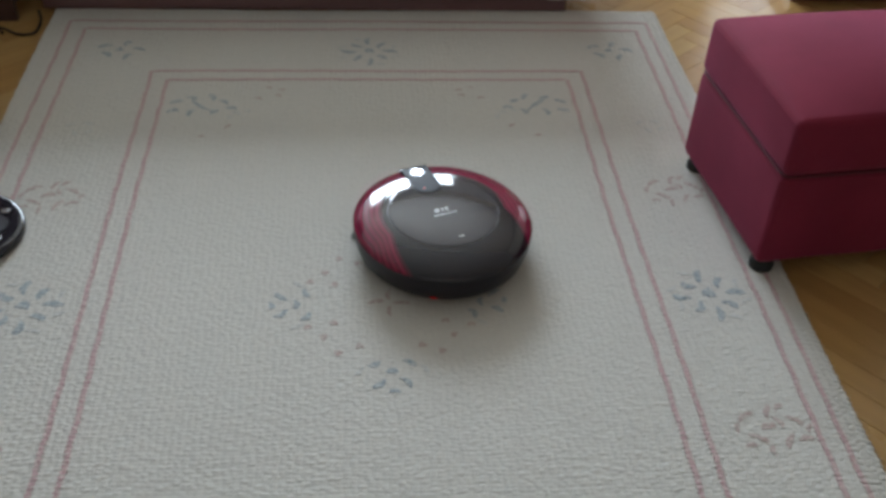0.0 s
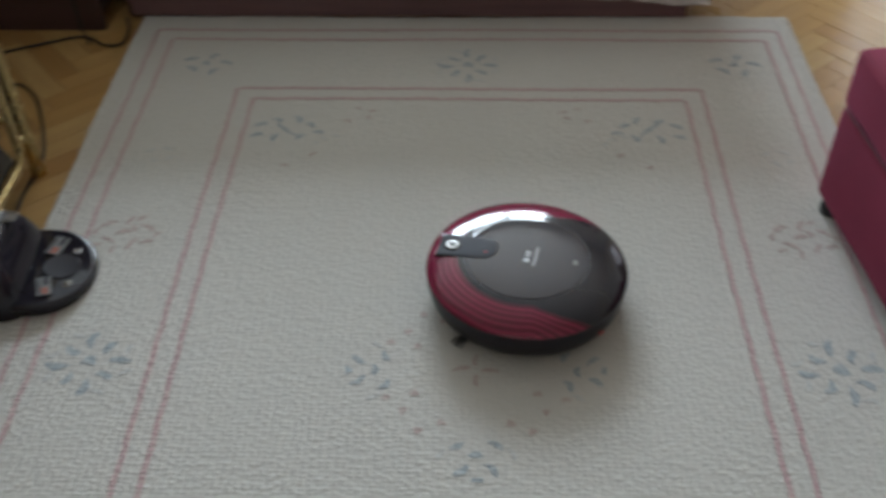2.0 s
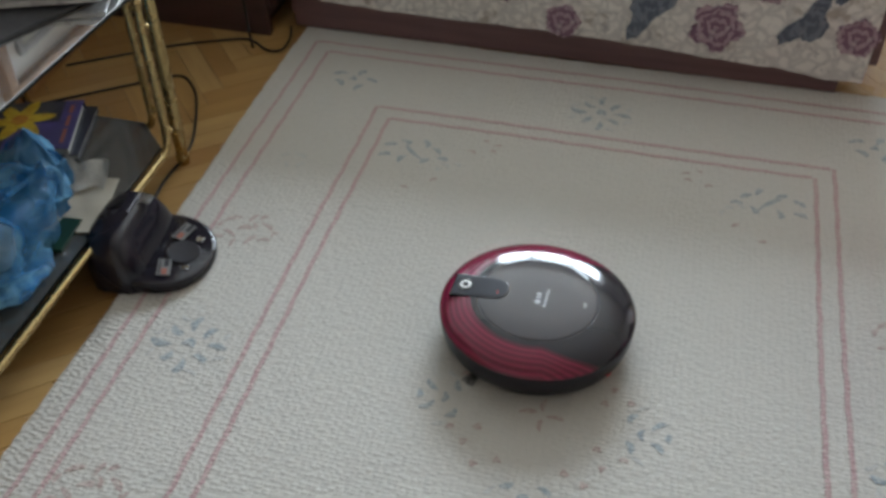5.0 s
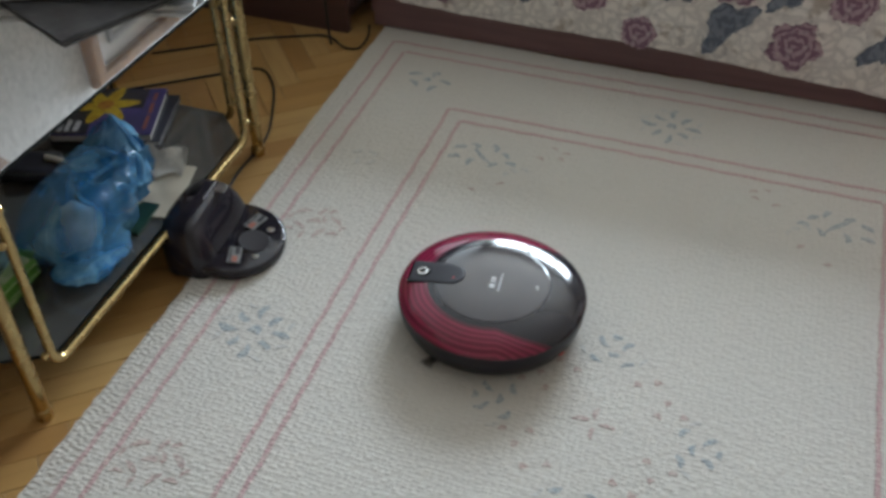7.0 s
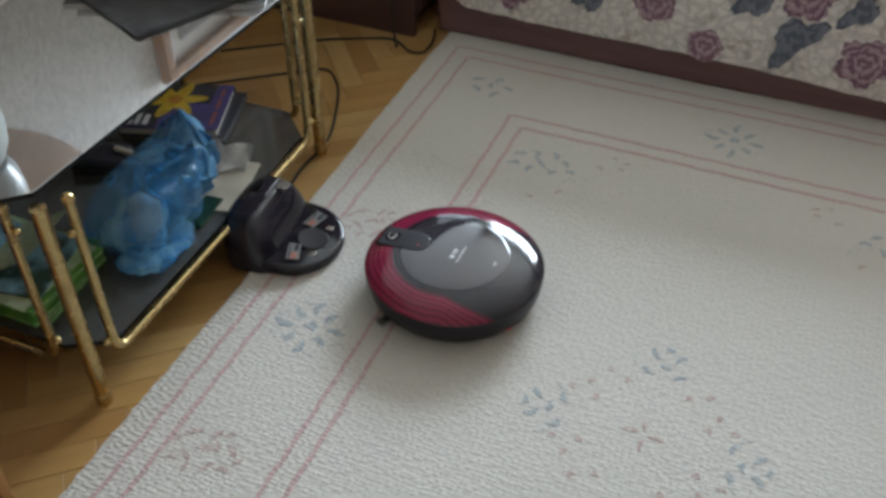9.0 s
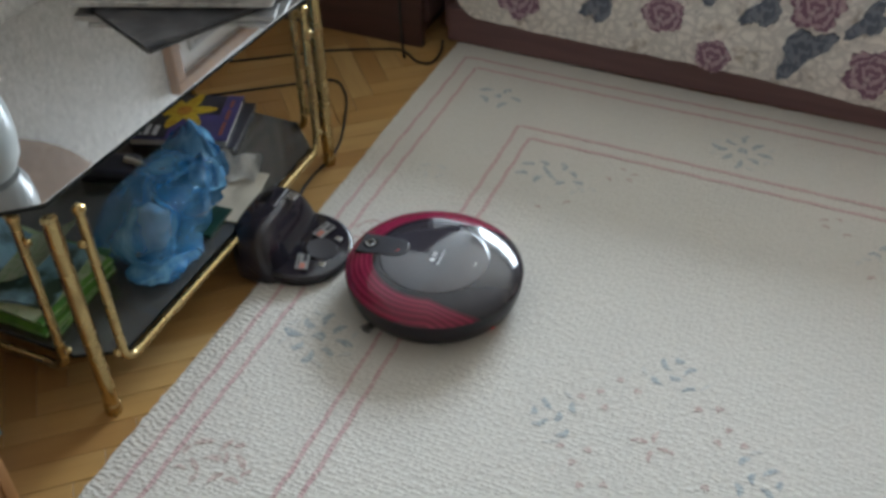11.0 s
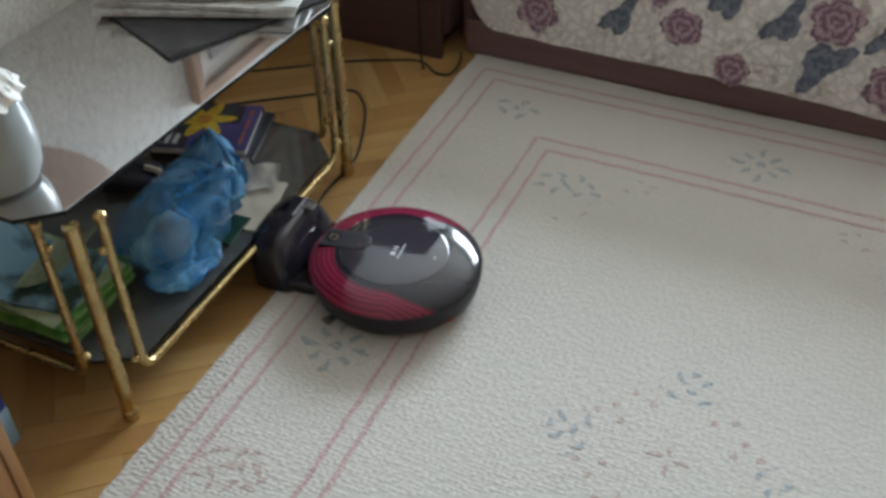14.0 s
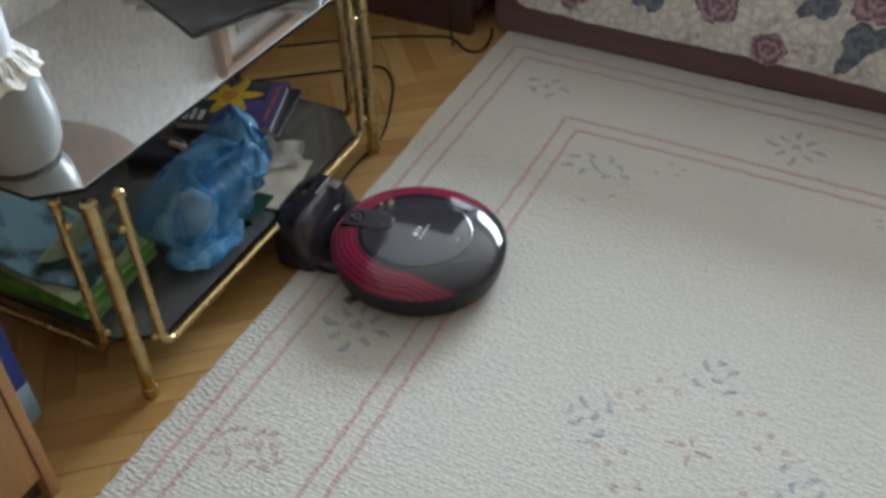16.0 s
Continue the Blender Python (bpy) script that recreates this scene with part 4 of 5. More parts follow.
def carrier_bag():
    c = thing("carrier_bag", pose(-0.465, -0.775, SHELF, 0, 0, 0), "crumpled translucent blue plastic carrier bag, half full", "bag")

    def ridge(p, k, off):
        return 1 - 2.4 * abs(noise.noise(p * k + Vector((off, 2.0 * off, 5.0))))

    def lobe(centre, half, power, rise, lean, seed, amount):
        """A bulging, creased bag of film: boxy half-sizes, a top that leans and rises."""
        b = bmesh.new()
        bmesh.ops.create_icosphere(b, subdivisions=5, radius=1)
        for v in b.verts:
            p = v.co.copy()
            boxy = Vector([math.copysign(abs(a) ** power, a) for a in p])
            s = 1 + 0.10 * noise.noise(p * 1.5 + Vector((seed, 1, 7))) + amount * (ridge(Vector((p.x, p.y, p.z * 0.5)), 2.1, seed) * 0.7 + ridge(Vector((p.x, p.y, p.z * 0.4)), 4.6, seed + 3) * 0.30 + ridge(p, 9.5, seed + 5) * 0.08)
            q = Vector((boxy.x * half[0], boxy.y * half[1], boxy.z * half[2])) * s
            f = max(0.0, p.z)
            q.x += lean[0] * f
            q.y += lean[1] * f
            q.z += rise * f * max(0.0, p.y) + half[2]
            if q.z < 0.004:
                q.z = 0.0008 + 0.002 * (1 + noise.noise(p * 6))
            v.co = q + Vector(centre)
        return b
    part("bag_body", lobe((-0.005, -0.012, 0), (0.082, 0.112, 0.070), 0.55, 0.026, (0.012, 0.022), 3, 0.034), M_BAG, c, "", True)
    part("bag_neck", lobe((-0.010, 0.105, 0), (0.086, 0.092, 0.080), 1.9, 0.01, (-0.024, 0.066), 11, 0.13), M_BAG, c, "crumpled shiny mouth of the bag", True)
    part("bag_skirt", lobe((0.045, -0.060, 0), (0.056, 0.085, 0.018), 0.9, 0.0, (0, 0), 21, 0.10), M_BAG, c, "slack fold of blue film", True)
    # handles: wide loops of film pulled up from the mouth
    for yy, xx, hh, ln, turn in ((0.070, 0.050, 0.125, 0.046, 35), (0.165, -0.020, 0.075, 0.066, -35), (0.140, 0.040, 0.060, 0.062, 25)):
        e = bmesh.new()
        n = 18
        rows = []
        ct, st = math.cos(radians(turn)), math.sin(radians(turn))
        for i in range(n + 1):
            a = math.pi * (1.15 * i / n - 0.075)
            cy_, cz = math.cos(a) * ln * 0.62, math.sin(a) * ln
            row = []
            for j in range(6):
                w = (j - 2.5) * 0.007
                wob = 0.008 * noise.noise(Vector((i * 0.7, j * 0.9, yy * 20)))
                lx, ly = w * 0.8 + wob, cy_ * (1 + 0.08 * j / 5) + wob
                row.append(e.verts.new((xx + lx * ct - ly * st, yy + lx * st + ly * ct, hh - 0.012 + cz + 0.6 * w + wob)))
            rows.append(row)
        for r0, r1 in zip(rows, rows[1:]):
            for j in range(5):
                e.faces.new((r0[j], r0[j + 1], r1[j + 1], r1[j]))
        g = bmesh.ops.extrude_face_region(e, geom=e.faces[:])
        bmesh.ops.translate(e, verts=[v for v in g["geom"] if isinstance(v, bmesh.types.BMVert)], vec=(0.0, 0.0008, 0.0012))
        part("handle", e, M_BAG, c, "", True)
    # rolled rim of the front handle hole
    rim = smooth_path([(0.046, -0.010, 0.158), (0.060, 0.055, 0.160), (0.067, 0.097, 0.152), (0.070, 0.111, 0.122), (0.070, 0.096, 0.074), (0.066, 0.070, 0.090)], 0.02, 6)
    part("handle_rim", tube(rim, 0.0042, 8), M_BAG, c, "shiny rolled edge of the handle", True)
    # pale goods showing through
    b = bmesh.new()
    bmesh.ops.create_icosphere(b, subdivisions=3, radius=1)
    for v in b.verts:
        p = v.co.copy()
        v.co = Vector((p.x * 0.042, p.y * 0.058, p.z * 0.046)) * (1 + 0.25 * noise.noise(p * 2.5)) + Vector((0.008, -0.055, 0.062))
    part("contents", b, M_GOODS, c, "pale goods inside the bag", True)


carrier_bag()


def magazines():
    rng = random.Random(11)
    z = SHELF
    for i in range(8):
        dx, dy, a, h = rng.uniform(-.010, .012), rng.uniform(-.008, .010), rng.uniform(-4, 7), (0.008, 0.005, 0.006)[i % 3]
        mat, lab = (M_GREEN, "green covered magazine in a shelf pile") if i % 3 != 1 else (M_GREEN_PALE, "pale green magazine in a shelf pile")
        m = thing("magazine", pose(-0.625 + dx, -1.00 + dy, z, 0, 0, a), lab, "magazine", "magazines piled on the shelf")
        part("page_block", box(-0.132, 0.132, -0.092, 0.092, 0.001, h - 0.001), M_GREEN_PALE, m)
        part("cover", box(-0.135, 0.135, -0.095, 0.095, h - 0.001, h, 0.0004), mat, m)
        part("cover", box(-0.135, 0.135, -0.095, 0.095, 0, 0.001), mat, m)
        z += h
    m = thing("magazine", pose(-0.63, -1.005, z, 0, 0, 10), "curled magazine with pale blue and dark cover", "magazine", "magazines piled on the shelf")
    b = bmesh.new()
    bmesh.ops.create_grid(b, x_segments=16, y_segments=12, size=0.5, matrix=Matrix.Diagonal((0.24, 0.17, 1, 1)))
    for v in b.verts:
        v.co.z = 0.006 + 0.10 * max(0.0, (0.02 - v.co.x) / 0.14) ** 2 + 0.004 * noise.noise(v.co * 15)
    g = bmesh.ops.extrude_face_region(b, geom=b.faces[:])
    bmesh.ops.translate(b, verts=[v for v in g["geom"] if isinstance(v, bmesh.types.BMVert)], vec=(0, 0, -0.006))
    bmesh.ops.recalc_face_normals(b, faces=b.faces)
    part("cover", b, M_BLUE_PRINT, m, "", True)
    # an inside page that curls up behind the cover
    b = bmesh.new()
    bmesh.ops.create_grid(b, x_segments=16, y_segments=10, size=0.5, matrix=Matrix.Translation((0.016, 0.020, 0)) @ Matrix.Diagonal((0.22, 0.14, 1, 1)))
    for v in b.verts:
        v.co.z = 0.0068 + 0.072 * max(0.0, (v.co.x + 0.03) / 0.14) ** 2 + 0.003 * (1 + noise.noise(v.co * 12))
    g = bmesh.ops.extrude_face_region(b, geom=b.faces[:])
    bmesh.ops.translate(b, verts=[v for v in g["geom"] if isinstance(v, bmesh.types.BMVert)], vec=(0, 0, -0.0008))
    bmesh.ops.recalc_face_normals(b, faces=b.faces)
    part("inside_page", b, M_GREEN_PALE, m, "pale green inside page curling up", True)


magazines()


# ---------- on the glass top ----------
def newspapers():
    rng = random.Random(5)
    z = TOP
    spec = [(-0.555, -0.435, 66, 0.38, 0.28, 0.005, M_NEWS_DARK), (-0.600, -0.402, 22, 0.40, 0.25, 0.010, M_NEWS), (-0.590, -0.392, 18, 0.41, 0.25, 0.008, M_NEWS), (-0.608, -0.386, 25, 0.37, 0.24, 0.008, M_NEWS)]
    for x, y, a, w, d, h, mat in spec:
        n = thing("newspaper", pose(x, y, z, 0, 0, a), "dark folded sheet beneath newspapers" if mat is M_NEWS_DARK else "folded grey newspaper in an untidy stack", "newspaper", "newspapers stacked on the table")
        b = bmesh.new()
        bmesh.ops.create_grid(b, x_segments=22, y_segments=14, size=0.5, matrix=Matrix.Diagonal((w, d, 1, 1)))
        for v in b.verts:
            e = max(abs(v.co.x) / (w / 2), abs(v.co.y) / (d / 2))
            v.co.z = h + (0.004 + 0.007 * max(0.0, e - 0.7)) * noise.noise(v.co * 13 + Vector((z * 90, 0, 0))) * e + 0.006 * max(0.0, e - 0.8)
        g = bmesh.ops.extrude_face_region(b, geom=b.faces[:])
        bmesh.ops.translate(b, verts=[v for v in g["geom"] if isinstance(v, bmesh.types.BMVert)], vec=(0, 0, -h + 0.001))
        for v in b.verts:
            v.co.z = max(v.co.z, 0.0004)
        bmesh.ops.recalc_face_normals(b, faces=b.faces)
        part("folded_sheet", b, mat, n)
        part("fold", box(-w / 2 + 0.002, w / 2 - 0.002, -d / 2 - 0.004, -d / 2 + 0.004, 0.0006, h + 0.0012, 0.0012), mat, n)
        for j in range(3):
            yy = -d / 2 + 0.02 + j * 0.07
            if mat is M_NEWS:
                part("print_bar", box(-w / 2 + 0.02, -w / 2 + 0.02 + w * (0.5 + 0.1 * j), yy, yy + 0.012, h + 0.004, h + 0.0046), M_BOOK_BLACK if j == 1 else M_SILVER, n)
        z += h + 0.0035


newspapers()


def vase():
    v = thing("vase", pose(-0.515, -1.085, TOP), "grey glazed vase with lace doily collar and white ornament", "vase")
    part("vase_body", lathe([(0, 0.001), (0.046, 0.001), (0.056, 0.006), (0.067, 0.030), (0.071, 0.065), (0.069, 0.105), (0.060, 0.145), (0.050, 0.170), (0.044, 0.180), (0.036, 0.180), (0, 0.170)], 48), M_VASE, v, "", True)
    b = bmesh.new()
    n = 144
    rows = []
    for j in range(6):
        t = j / 5
        row = []
        for i in range(n):
            a = 2 * math.pi * i / n
            sc = 1 + (0.10 * abs(math.sin(a * 6)) if j == 5 else 0.03 * math.sin(a * 24))
            rr = (0.036 + 0.032 * t) * sc
            row.append(b.verts.new((rr * math.cos(a), rr * math.sin(a), 0.188 - 0.034 * t * t + 0.004 * math.sin(a * 12) * t)))
        rows.append(row)
    for j, (r0, r1) in enumerate(zip(rows, rows[1:])):
        for i in range(n):
            if j in (1, 2, 3) and (i + j) % 3 == 0:      # open work
                continue
            b.faces.new((r0[i], r0[(i + 1) % n], r1[(i + 1) % n], r1[i]))
    g = bmesh.ops.extrude_face_region(b, geom=b.faces[:])
    bmesh.ops.translate(b, verts=[q for q in g["geom"] if isinstance(q, bmesh.types.BMVert)], vec=(0, 0, 0.002))
    bmesh.ops.recalc_face_normals(b, faces=b.faces)
    part("lace_doily", b, M_LACE, v, "cream crocheted lace doily")
    part("ornament", lathe([(0, 0.184), (0.034, 0.184), (0.040, 0.200), (0.041, 0.25), (0.037, 0.31), (0.028, 0.35), (0.015, 0.365), (0, 0.368)], 40), M_PORCELAIN, v, "smooth white porcelain ornament", True)


vase()


# ---------- ottoman ----------
def ottoman():
    o = thing("ottoman", pose(1.418, -0.562, 0, 0, 0, 6.5), "low square wine red velour ottoman with dark feet", "ottoman")
    h = 0.197

    def puffy(z0, z1, half, bev, puff, seed):
        b = box(-half, half, -half, half, z0, z1, bev, 4)
        bmesh.ops.subdivide_edges(b, edges=b.edges[:], cuts=3, use_grid_fill=True)
        for v in b.verts:
            u, w = v.co.x / half, v.co.y / half
            if v.co.z > z1 - bev * 0.5:
                v.co.z += puff * max(0.0, (1 - u * u) * (1 - w * w))
            s = 1 + 0.008 * noise.noise(v.co * 9 + Vector((seed, 0, 0)))
            v.co.x *= s
            v.co.y *= s
        return b
    part("body", puffy(0.040, 0.241, h - 0.002, 0.018, 0.0, 1), M_VELOUR, o, "", True)
    part("cushion_top", puffy(0.243, 0.361, h, 0.020, 0.024, 5), M_VELOUR, o, "padded wine red velour top", True)
    q = h - 0.004
    pts = smooth_path([(-q, 0, 0.242), (-q, -q, 0.242), (q, -q, 0.242), (q, q, 0.242), (-q, q, 0.242), (-q, 0, 0.242)], 0.022, 5)
    part("piping", tube(pts, 0.0026, 8), M_SEAM, o, "dark red seam piping", True)
    for sx in (-1, 1):
        for sy in (-1, 1):
            part("foot", lathe([(0, 0), (0.016, 0), (0.023, 0.010), (0.024, 0.022), (0.018, 0.034), (0.016, 0.042), (0, 0.042)], 20, cx=sx * 0.165, cy=sy * 0.165), M_RUBBER, o, "dark rounded foot", True)


ottoman()


# ---------- sofa ----------
def sofa():
    x0, x1, y0 = -0.335, 1.115, 0.312
    s = thing("sofa", pose((x0 + x1) / 2, y0 + 0.45, 0), "floral upholstered sofa on a dark maroon wooden plinth", "sofa")
    ox, oy = (x0 + x1) / 2, y0 + 0.45
    part("plinth", box(x0 + 0.01 - ox, x1 - 0.05 - ox, y0 + 0.008 - oy, y0 + 0.88 - oy, 0.0115, 0.11, 0.004), M_WOOD_MAROON, s, "dark maroon wooden plinth")

    # front skirt: a padded sheet whose hem sags and waves
    b = bmesh.new()
    nx, nz = 90, 16
    rows = []
    for j in range(nz + 1):
        t = j / nz
        row = []
        for i in range(nx + 1):
            u = i / nx
            x = x0 + (x1 - x0) * u
            hem = 0.104 - 0.042 * u - 0.005 * math.sin(u * 9) + 0.004 * noise.noise(Vector((u * 25, 0, 0))) - 0.010 * max(0.0, min(1.0, (u - 0.86) / 0.08)) + 0.055 * max(0.0, (0.07 - u) / 0.07) ** 1.5
            z = hem + (0.40 - hem) * t
            y = y0 + 0.004 * noise.noise(Vector((u * 14, t * 2, 3))) - 0.010 * math.sin(math.pi * min(1, t * 1.15))
            if t > 0.85:
                y += 0.035 * ((t - 0.85) / 0.15) ** 2
            if u < 0.05:
                y += 0.05 * ((0.05 - u) / 0.05) ** 2
            row.append(b.verts.new((x - ox, y - oy, z)))
        rows.append(row)
    for r0, r1 in zip(rows, rows[1:]):
        for i in range(nx):
            b.faces.new((r0[i], r0[i + 1], r1[i + 1], r1[i]))
    bmesh.ops.recalc_face_normals(b, faces=b.faces)
    g = bmesh.ops.extrude_face_region(b, geom=b.faces[:])
    bmesh.ops.translate(b, verts=[v for v in g["geom"] if isinstance(v, bmesh.types.BMVert)], vec=(0, 0.012, 0))
    bmesh.ops.recalc_face_normals(b, faces=b.faces)
    skirt = part("front_cover", b, M_FLORAL, s, "cream fabric printed with purple roses and grey leaves", True)
    # large blooms of the print
    rng = random.Random(3)

    def bloom(x, z, r, mat, kind):
        bb = bmesh.new()
        lobes = {"rose": 5, "leaf": 3, "star": 5}[kind]
        vs = []
        ph = rng.uniform(0, 6)
        n = 72
        for i in range(n):
            a = 2 * math.pi * i / n
            jag = 1 + 0.07 * noise.noise(Vector((math.cos(a) * 3, math.sin(a) * 3, x * 9))) + 0.05 * math.sin(a * 17 + ph)
            if kind == "rose":
                rr = jag * r * (1 + 0.08 * math.sin(lobes * a + ph) + rng.uniform(-.02, .02))
                px, pz = rr * math.cos(a), rr * math.sin(a) * 0.95
            elif kind == "star":
                rr = jag * r * (0.80 + 0.32 * abs(math.cos(lobes * a / 2 + ph)) + rng.uniform(-.02, .02))
                px, pz = rr * math.cos(a), rr * math.sin(a)
            else:
                rr = jag * r * (0.85 + 0.28 * math.cos(lobes * a + ph) + rng.uniform(-.02, .02))
                px, pz = rr * math.cos(a) * 0.72 + rr * math.sin(a) * 0.5, rr * math.sin(a) * 1.1
            vs.append(bb.verts.new((px, 0, pz)))
        f = bb.faces.new(vs)
        g2 = bmesh.ops.extrude_face_region(bb, geom=[f])
        bmesh.ops.translate(bb, verts=[v for v in g2["geom"] if isinstance(v, bmesh.types.BMVert)], vec=(0, 0.02, 0))
        bmesh.ops.recalc_face_normals(bb, faces=bb.faces)
        part("printed_bloom", bb, mat, skirt, "", False, pose(x - ox, y0 - 0.0165 - oy, z))

    for x, z, r, mat, kind in (
            (0.392, 0.128, 0.036, M_ROSE, "rose"), (0.595, 0.186, 0.058, M_LEAF, "leaf"), (0.258, 0.215, 0.042, M_ROSE, "rose"),
            (0.100, 0.212, 0.045, M_LEAF, "leaf"), (-0.116, 0.185, 0.045, M_ROSE, "star"), (0.492, 0.274, 0.046, M_LEAF, "leaf"),
            (0.602, 0.300, 0.048, M_ROSE, "star"), (0.758, 0.160, 0.050, M_ROSE, "star"), (0.960, 0.196, 0.052, M_LEAF, "leaf"),
            (1.075, 0.172, 0.040, M_ROSE, "rose"), (0.86, 0.285, 0.042, M_ROSE, "rose"), (0.72, 0.285, 0.040, M_LEAF, "leaf"),
            (-0.26, 0.25, 0.040, M_ROSE, "rose"), (0.00, 0.30, 0.042, M_ROSE, "rose"), (0.36, 0.31, 0.045, M_LEAF, "leaf"), (1.03, 0.31, 0.042, M_LEAF, "leaf"), (0.19, 0.31, 0.04, M_ROSE, "star")):
        bloom(x, z, r * 1.17, mat, kind)
    part("end_board", box(x1 - 0.004 - ox, x1 + 0.022 - ox, y0 + 0.0 - oy, y0 + 0.88 - oy, 0.10, 0.40, 0.006), M_WOOD_MAROON, s, "dark maroon wooden end board")
    part("end_board", box(x0 - 0.022 - ox, x0 + 0.004 - ox, y0 + 0.06 - oy, y0 + 0.88 - oy, 0.02, 0.40, 0.006), M_WOOD_MAROON, s, "dark maroon wooden end board")
    part("seat", box(x0 + 0.006 - ox, x1 - 0.006 - ox, y0 + 0.03 - oy, y0 + 0.87 - oy, 0.115, 0.42, 0.04, 4), M_FLORAL, s, "", True)


sofa()


# ---------- other furniture ----------
def cabinet_near():
    c = thing("cabinet", pose(-0.61, -1.62, 0), "honey-coloured wooden cabinet with upright side panel", "cabinet")
    part("side_panel", box(-0.245, 0.245, 0.255, 0.275, 0.0, 0.80, 0.002), M_WOOD_ORANGE, c)
    part("side_panel", box(-0.245, 0.245, -0.275, -0.255, 0.0, 0.80, 0.002), M_WOOD_ORANGE, c)
    part("top", box(-0.248, 0.248, -0.28, 0.28, 0.80, 0.82, 0.002), M_WOOD_ORANGE, c)
    part("door", box(0.225, 0.243, -0.253, 0.253, 0.06, 0.798, 0.002), M_WOOD_ORANGE, c)
    part("plinth", box(-0.24, 0.22, -0.253, 0.253, 0.0, 0.058), M_WOOD_DARK, c)
    bx = thing("card_box", pose(-0.56, -1.275, 0, 0, 0, 2), "tall blue and pale blue cardboard box on the floor", "box")
    part("carton", box(-0.05, 0.05, -0.035, 0.035, 0.0, 0.30, 0.002), M_BOX_BLUE, bx)
    part("carton_print", box(-0.0505, 0.0512, -0.0362, 0.0362, 0.0, 0.085), M_BOX_PALE, bx, "pale blue printed band")


cabinet_near()


def wall_unit():
    c = thing("wall_unit", pose(-0.615, 0.82, 0), "dark mahogany wall unit with open shelves over doors", "wall unit")
    hx, hy, H = 0.235, 0.54, 0.96
    for y in (-hy, 0.0, hy):
        part("side_panel", box(-hx, hx, y - 0.011, y + 0.011, 0.0, H, 0.002), M_WOOD_DARK, c)
    part("back_panel", box(-hx, -hx + 0.008, -hy + 0.011, -0.011, 0.05, H - 0.02), M_WOOD_DARK, c)
    part("back_panel", box(-hx, -hx + 0.008, 0.011, hy - 0.011, 0.05, H - 0.02), M_WOOD_DARK, c)
    for z in (0.05, 0.72, H - 0.02):
        for y0, y1 in ((-hy + 0.011, -0.011), (0.011, hy - 0.011)):
            part("shelf", box(-hx + 0.008, hx - 0.006, y0, y1, z, z + 0.018), M_WOOD_DARK, c)
    for y0, y1 in ((-hy + 0.013, -0.013), (0.013, hy - 0.013)):
        d = part("door", box(hx - 0.006, hx + 0.012, y0, y1, 0.07, 0.72, 0.003), M_WOOD_DARK, c)
        part("knob", ball((hx + 0.022, (y0 + y1) / 2, 0.60), 0.011), M_BRASS, d)
    part("plinth", box(-hx, hx - 0.03, -hy + 0.011, hy - 0.011, 0.0, 0.048), M_WOOD_DARK, c)


wall_unit()


def side_cabinet():
    c = thing("sideboard", pose(2.22, 0.675, 0), "reddish brown veneer sideboard with thin metal trim", "sideboard")
    part("carcass", box(-0.50, 0.45, -0.28, 0.25, 0.05, 0.75, 0.004), M_PINKWOOD, c)
    part("plinth", box(-0.48, 0.43, -0.26, 0.23, 0.0, 0.05), M_PINKWOOD, c)
    for x in (-0.462, -0.410):
        part("groove", box(x - 0.004, x + 0.004, -0.303, -0.2985, 0.07, 0.74), M_WOOD_MAROON, c, "dark vertical groove")
    for i in range(2):
        part("door", box(-0.498 + i * 0.475, -0.027 + i * 0.475, -0.298, -0.280, 0.03, 0.74, 0.003), M_PINKWOOD, c)
        part("trim_strip", box(-0.39 + i * 0.37, -0.027 + i * 0.475, -0.302, -0.298, 0.060, 0.066), M_CHROME, c, "thin bright metal trim")


side_cabinet()


# ---------- cables ----------
def cable(pts, r=0.0032):
    c = thing("cable", pose(pts[0][0], pts[0][1], 0), "thin black power cable lying loose on parquet", "cable")
    o = Vector((pts[0][0], pts[0][1], 0))
    sm = smooth_path([Vector((x, y, z + r)) - o for x, y, z in pts], 0.07, 8)
    part("cord", tube(sm, r, 8), M_CABLE, c, "", True)


cable([(-0.33, -0.56, 0.0), (-0.375, -0.403, 0), (-0.361, -0.263, 0), (-0.405, -0.14, 0), (-0.455, -0.03, 0), (-0.52, 0.035, 0), (-0.58, -0.01, 0), (-0.70, -0.10, 0), (-0.83, -0.20, 0)])
cable([(-0.83, 0.00, 0.0), (-0.70, 0.09, 0), (-0.604, 0.159, 0), (-0.52, 0.20, 0), (-0.424, 0.243, 0), (-0.36, 0.19, 0), (-0.315, 0.185, 0.006), (-0.312, 0.25, 0.009), (-0.335, 0.31, 0.008)])
cable([(-0.40, 0.20, 0.0), (-0.43, 0.25, 0.004), (-0.44, 0.262, 0.12), (-0.44, 0.262, 0.50)])


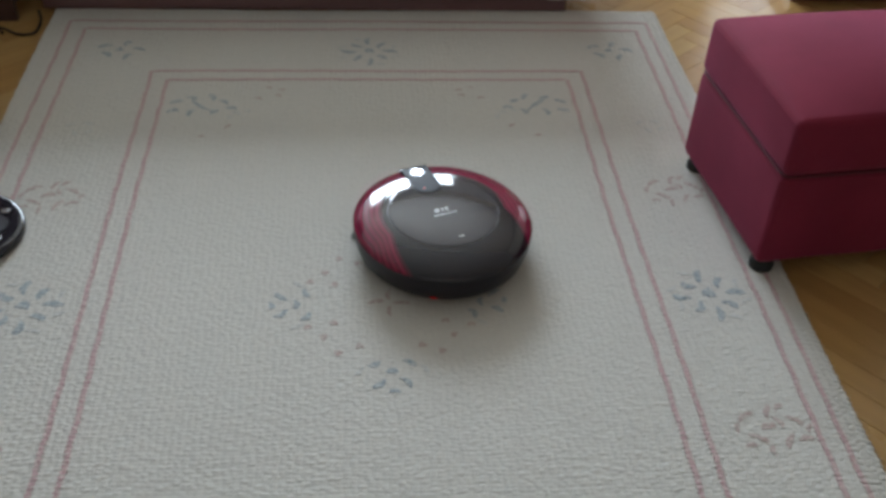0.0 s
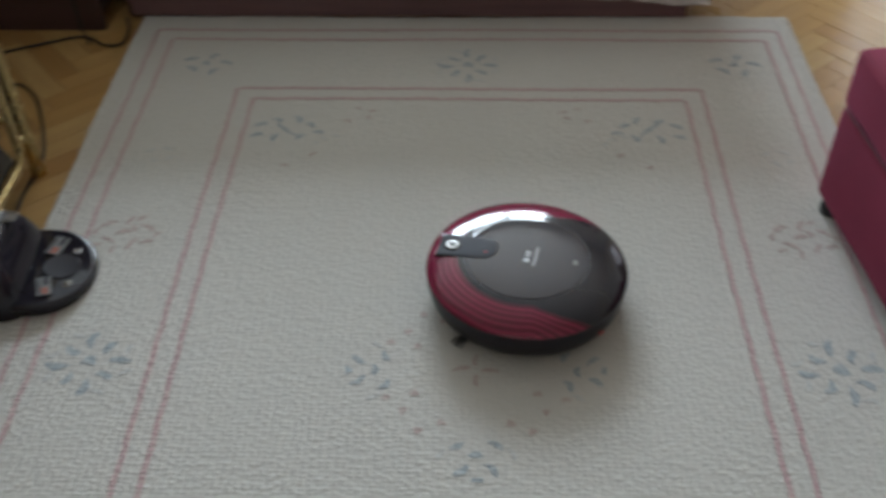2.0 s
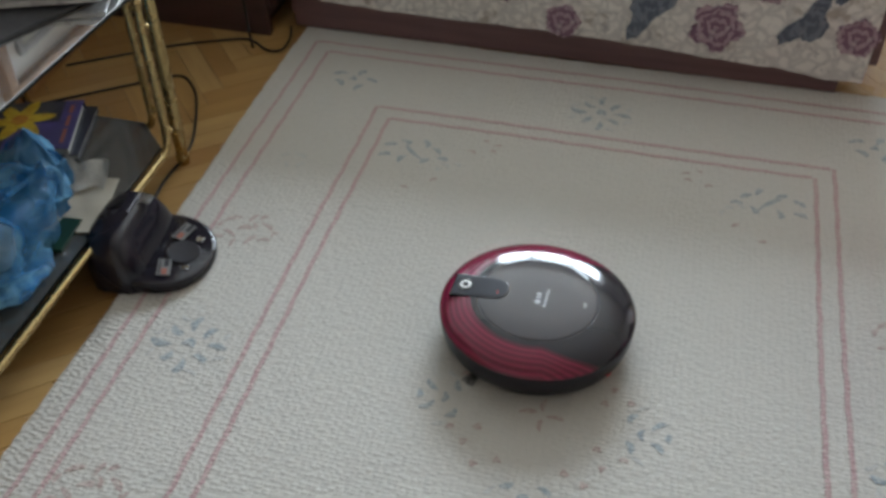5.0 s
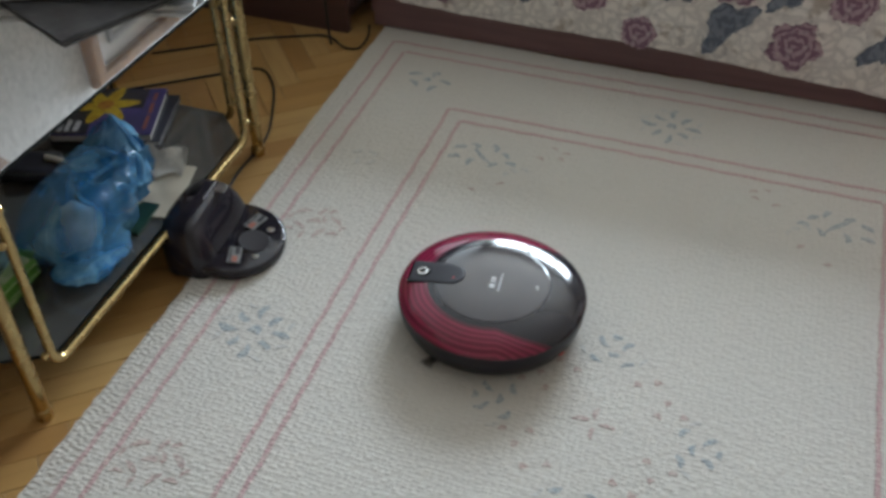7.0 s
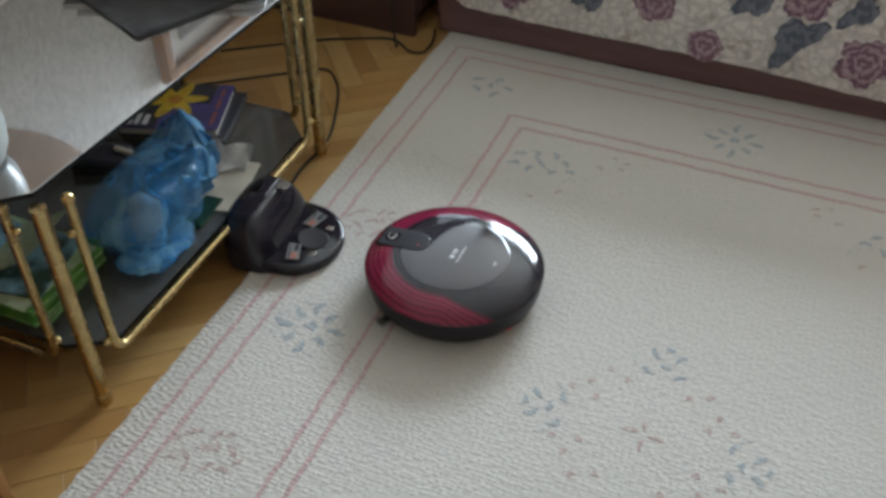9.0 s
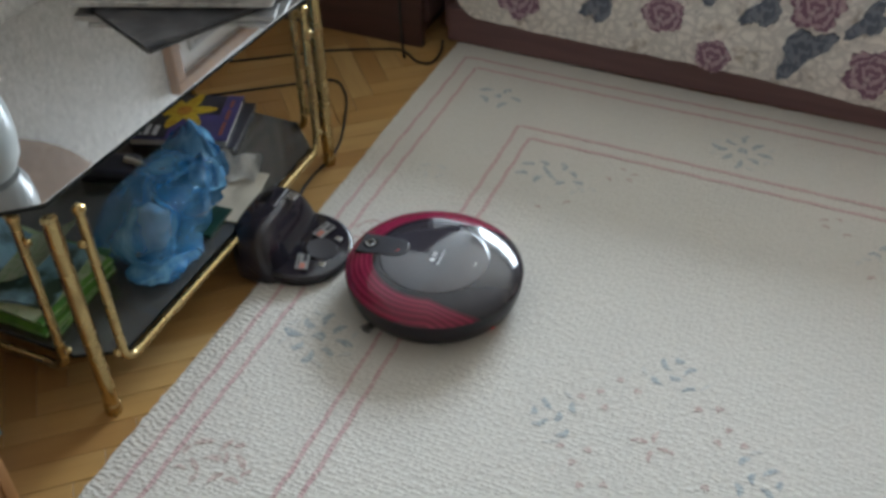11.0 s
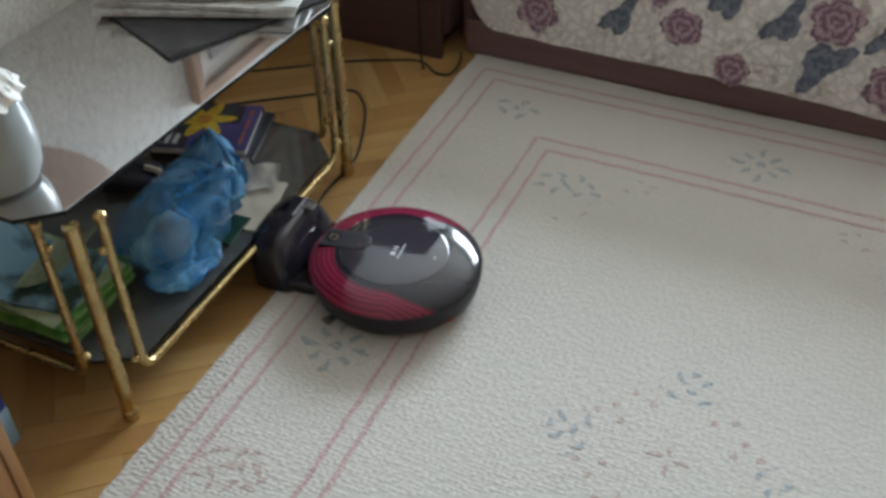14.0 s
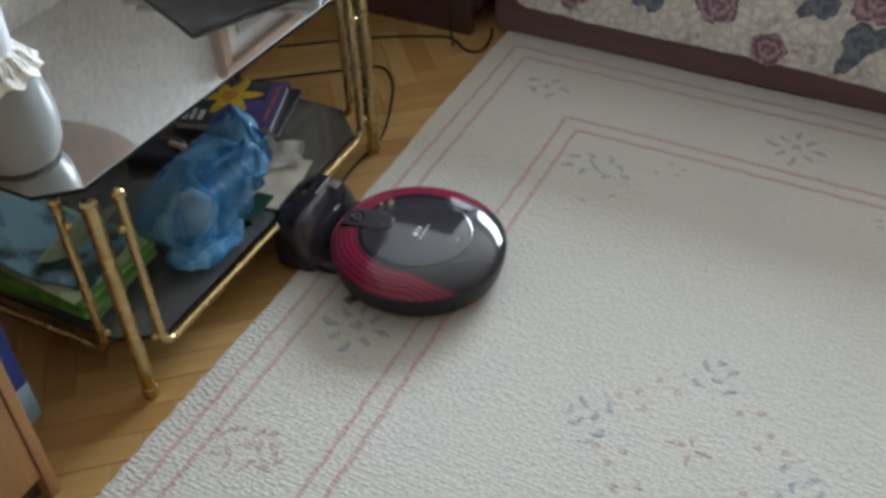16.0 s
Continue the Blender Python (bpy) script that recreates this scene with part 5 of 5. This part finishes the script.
# ---------- parquet ----------
def parquet():
    fl = thing("floor", pose(0, 0, 0), "honey oak herringbone parquet floor, varnished and worn", "floor", kind="structure")
    part("subfloor", box(WALL_X - T, RIGHT_X + T, NEAR_Y - T, WALL_Y + T, -0.12, -0.006), M_SUBFLOOR, fl)
    w, n = 0.056, 5
    L = w * n
    gap = 0.0009
    bevel = 0.0004
    # one block, shared: bevelled top, long side along its own y
    def block_data():
        b = bmesh.new()
        hx, hy = w / 2 - gap / 2, L / 2 - gap / 2
        top = [b.verts.new((sx * (hx - bevel), sy * (hy - bevel), 0.0)) for sx, sy in ((-1, -1), (1, -1), (1, 1), (-1, 1))]
        mid = [b.verts.new((sx * hx, sy * hy, -bevel)) for sx, sy in ((-1, -1), (1, -1), (1, 1), (-1, 1))]
        low = [b.verts.new((sx * hx, sy * hy, -0.008)) for sx, sy in ((-1, -1), (1, -1), (1, 1), (-1, 1))]
        b.faces.new(top)
        for a, c in ((top, mid), (mid, low)):
            for i in range(4):
                j = (i + 1) % 4
                b.faces.new((c[i], c[j], a[j], a[i]))
        return b
    shared = mesh_of("parquet_block", block_data(), M_PARQUET)
    rng = random.Random(8)
    rot = radians(41)
    co, si = math.cos(rot), math.sin(rot)
    near, far_v, far_f = [], [], []
    tv = [v.co.copy() for v in shared.vertices]
    tf = [tuple(p.vertices) for p in shared.polygons]
    R = 62
    for i in range(-R, R):
        for j in range(-R, R):
            # herringbone lattice: each cell holds one upright and one lying block
            bx = (i + n * j) * w
            by = (i - n * j) * w
            for kind in (0, 1):
                if kind == 0:
                    cx_, cy_, a = bx + w / 2, by + L / 2, 0.0
                else:
                    cx_, cy_, a = bx + w + L / 2, by + w / 2, math.pi / 2
                X, Y = co * cx_ - si * cy_ + 0.3, si * cx_ + co * cy_ - 0.8
                if not (WALL_X - 0.1 < X < RIGHT_X + 0.1 and NEAR_Y - 0.1 < Y < WALL_Y + 0.1):
                    continue
                m = pose(X, Y, rng.uniform(-0.0004, 0.0003), 0, 0, math.degrees(rot + a))
                seen = (X < -0.2 and -1.6 < Y < 0.45) or (1.2 < X < 2.0 and -1.2 < Y < 0.5)
                if seen and len(near) < 298:
                    near.append(m)
                else:
                    o = len(far_v)
                    far_v += [m @ v for v in tv]
                    far_f += [tuple(o + q for q in f) for f in tf]
    for m in near:
        ob = new("parquet_block", shared)
        ob.parent = fl
        ob.matrix_basis = m
    me = bpy.data.meshes.new("parquet_field")
    me.from_pydata([tuple(v) for v in far_v], [], far_f)
    me.materials.append(M_PARQUET)
    ob = new("parquet_field", me)
    ob.parent = fl
    tagged(ob, kind="stuff")


parquet()


# ---------- what moves ----------
ROBOT_ROWS = [  # seconds, x, y, heading
    (0, 0.653, -0.674, 108.9), (0.5, 0.646, -0.654, 118.5), (1, 0.650, -0.634, 137.3), (1.5, 0.639, -0.651, 156.1),
    (2, 0.633, -0.649, 167.2), (2.5, 0.604, -0.643, 181.8), (3, 0.586, -0.645, 184.1), (3.5, 0.579, -0.644, 174.0),
    (3.7, 0.576, -0.644, 169.5), (4.2, 0.557, -0.644, 169.0), (5, 0.501, -0.644, 178.5), (5.8, 0.426, -0.642, 185.1),
    (6, 0.407, -0.642, 185.9), (6.5, 0.351, -0.640, 186.9), (7, 0.304, -0.642, 185.4), (7.5, 0.266, -0.640, 178.9),
    (8, 0.216, -0.634, 177.2), (8.5, 0.160, -0.624, 177.3), (9, 0.107, -0.616, 178.8), (9.5, 0.073, -0.616, 181.1),
    (10.5, 0.049, -0.618, 183.7), (11.5, 0.039, -0.618, 184.1), (12, 0.018, -0.618, 179.3), (12.5, -0.003, -0.618, 181.4),
    (13, -0.034, -0.620, 184.4), (13.5, -0.076, -0.617, 184.6), (14, -0.076, -0.617, 184.6), (16, -0.076, -0.617, 184.6)]


def motions():
    walk(ROBOT, [(t, pose(x, y, RZ, 0, 0, a)) for t, x, y, a in ROBOT_ROWS])


motions()
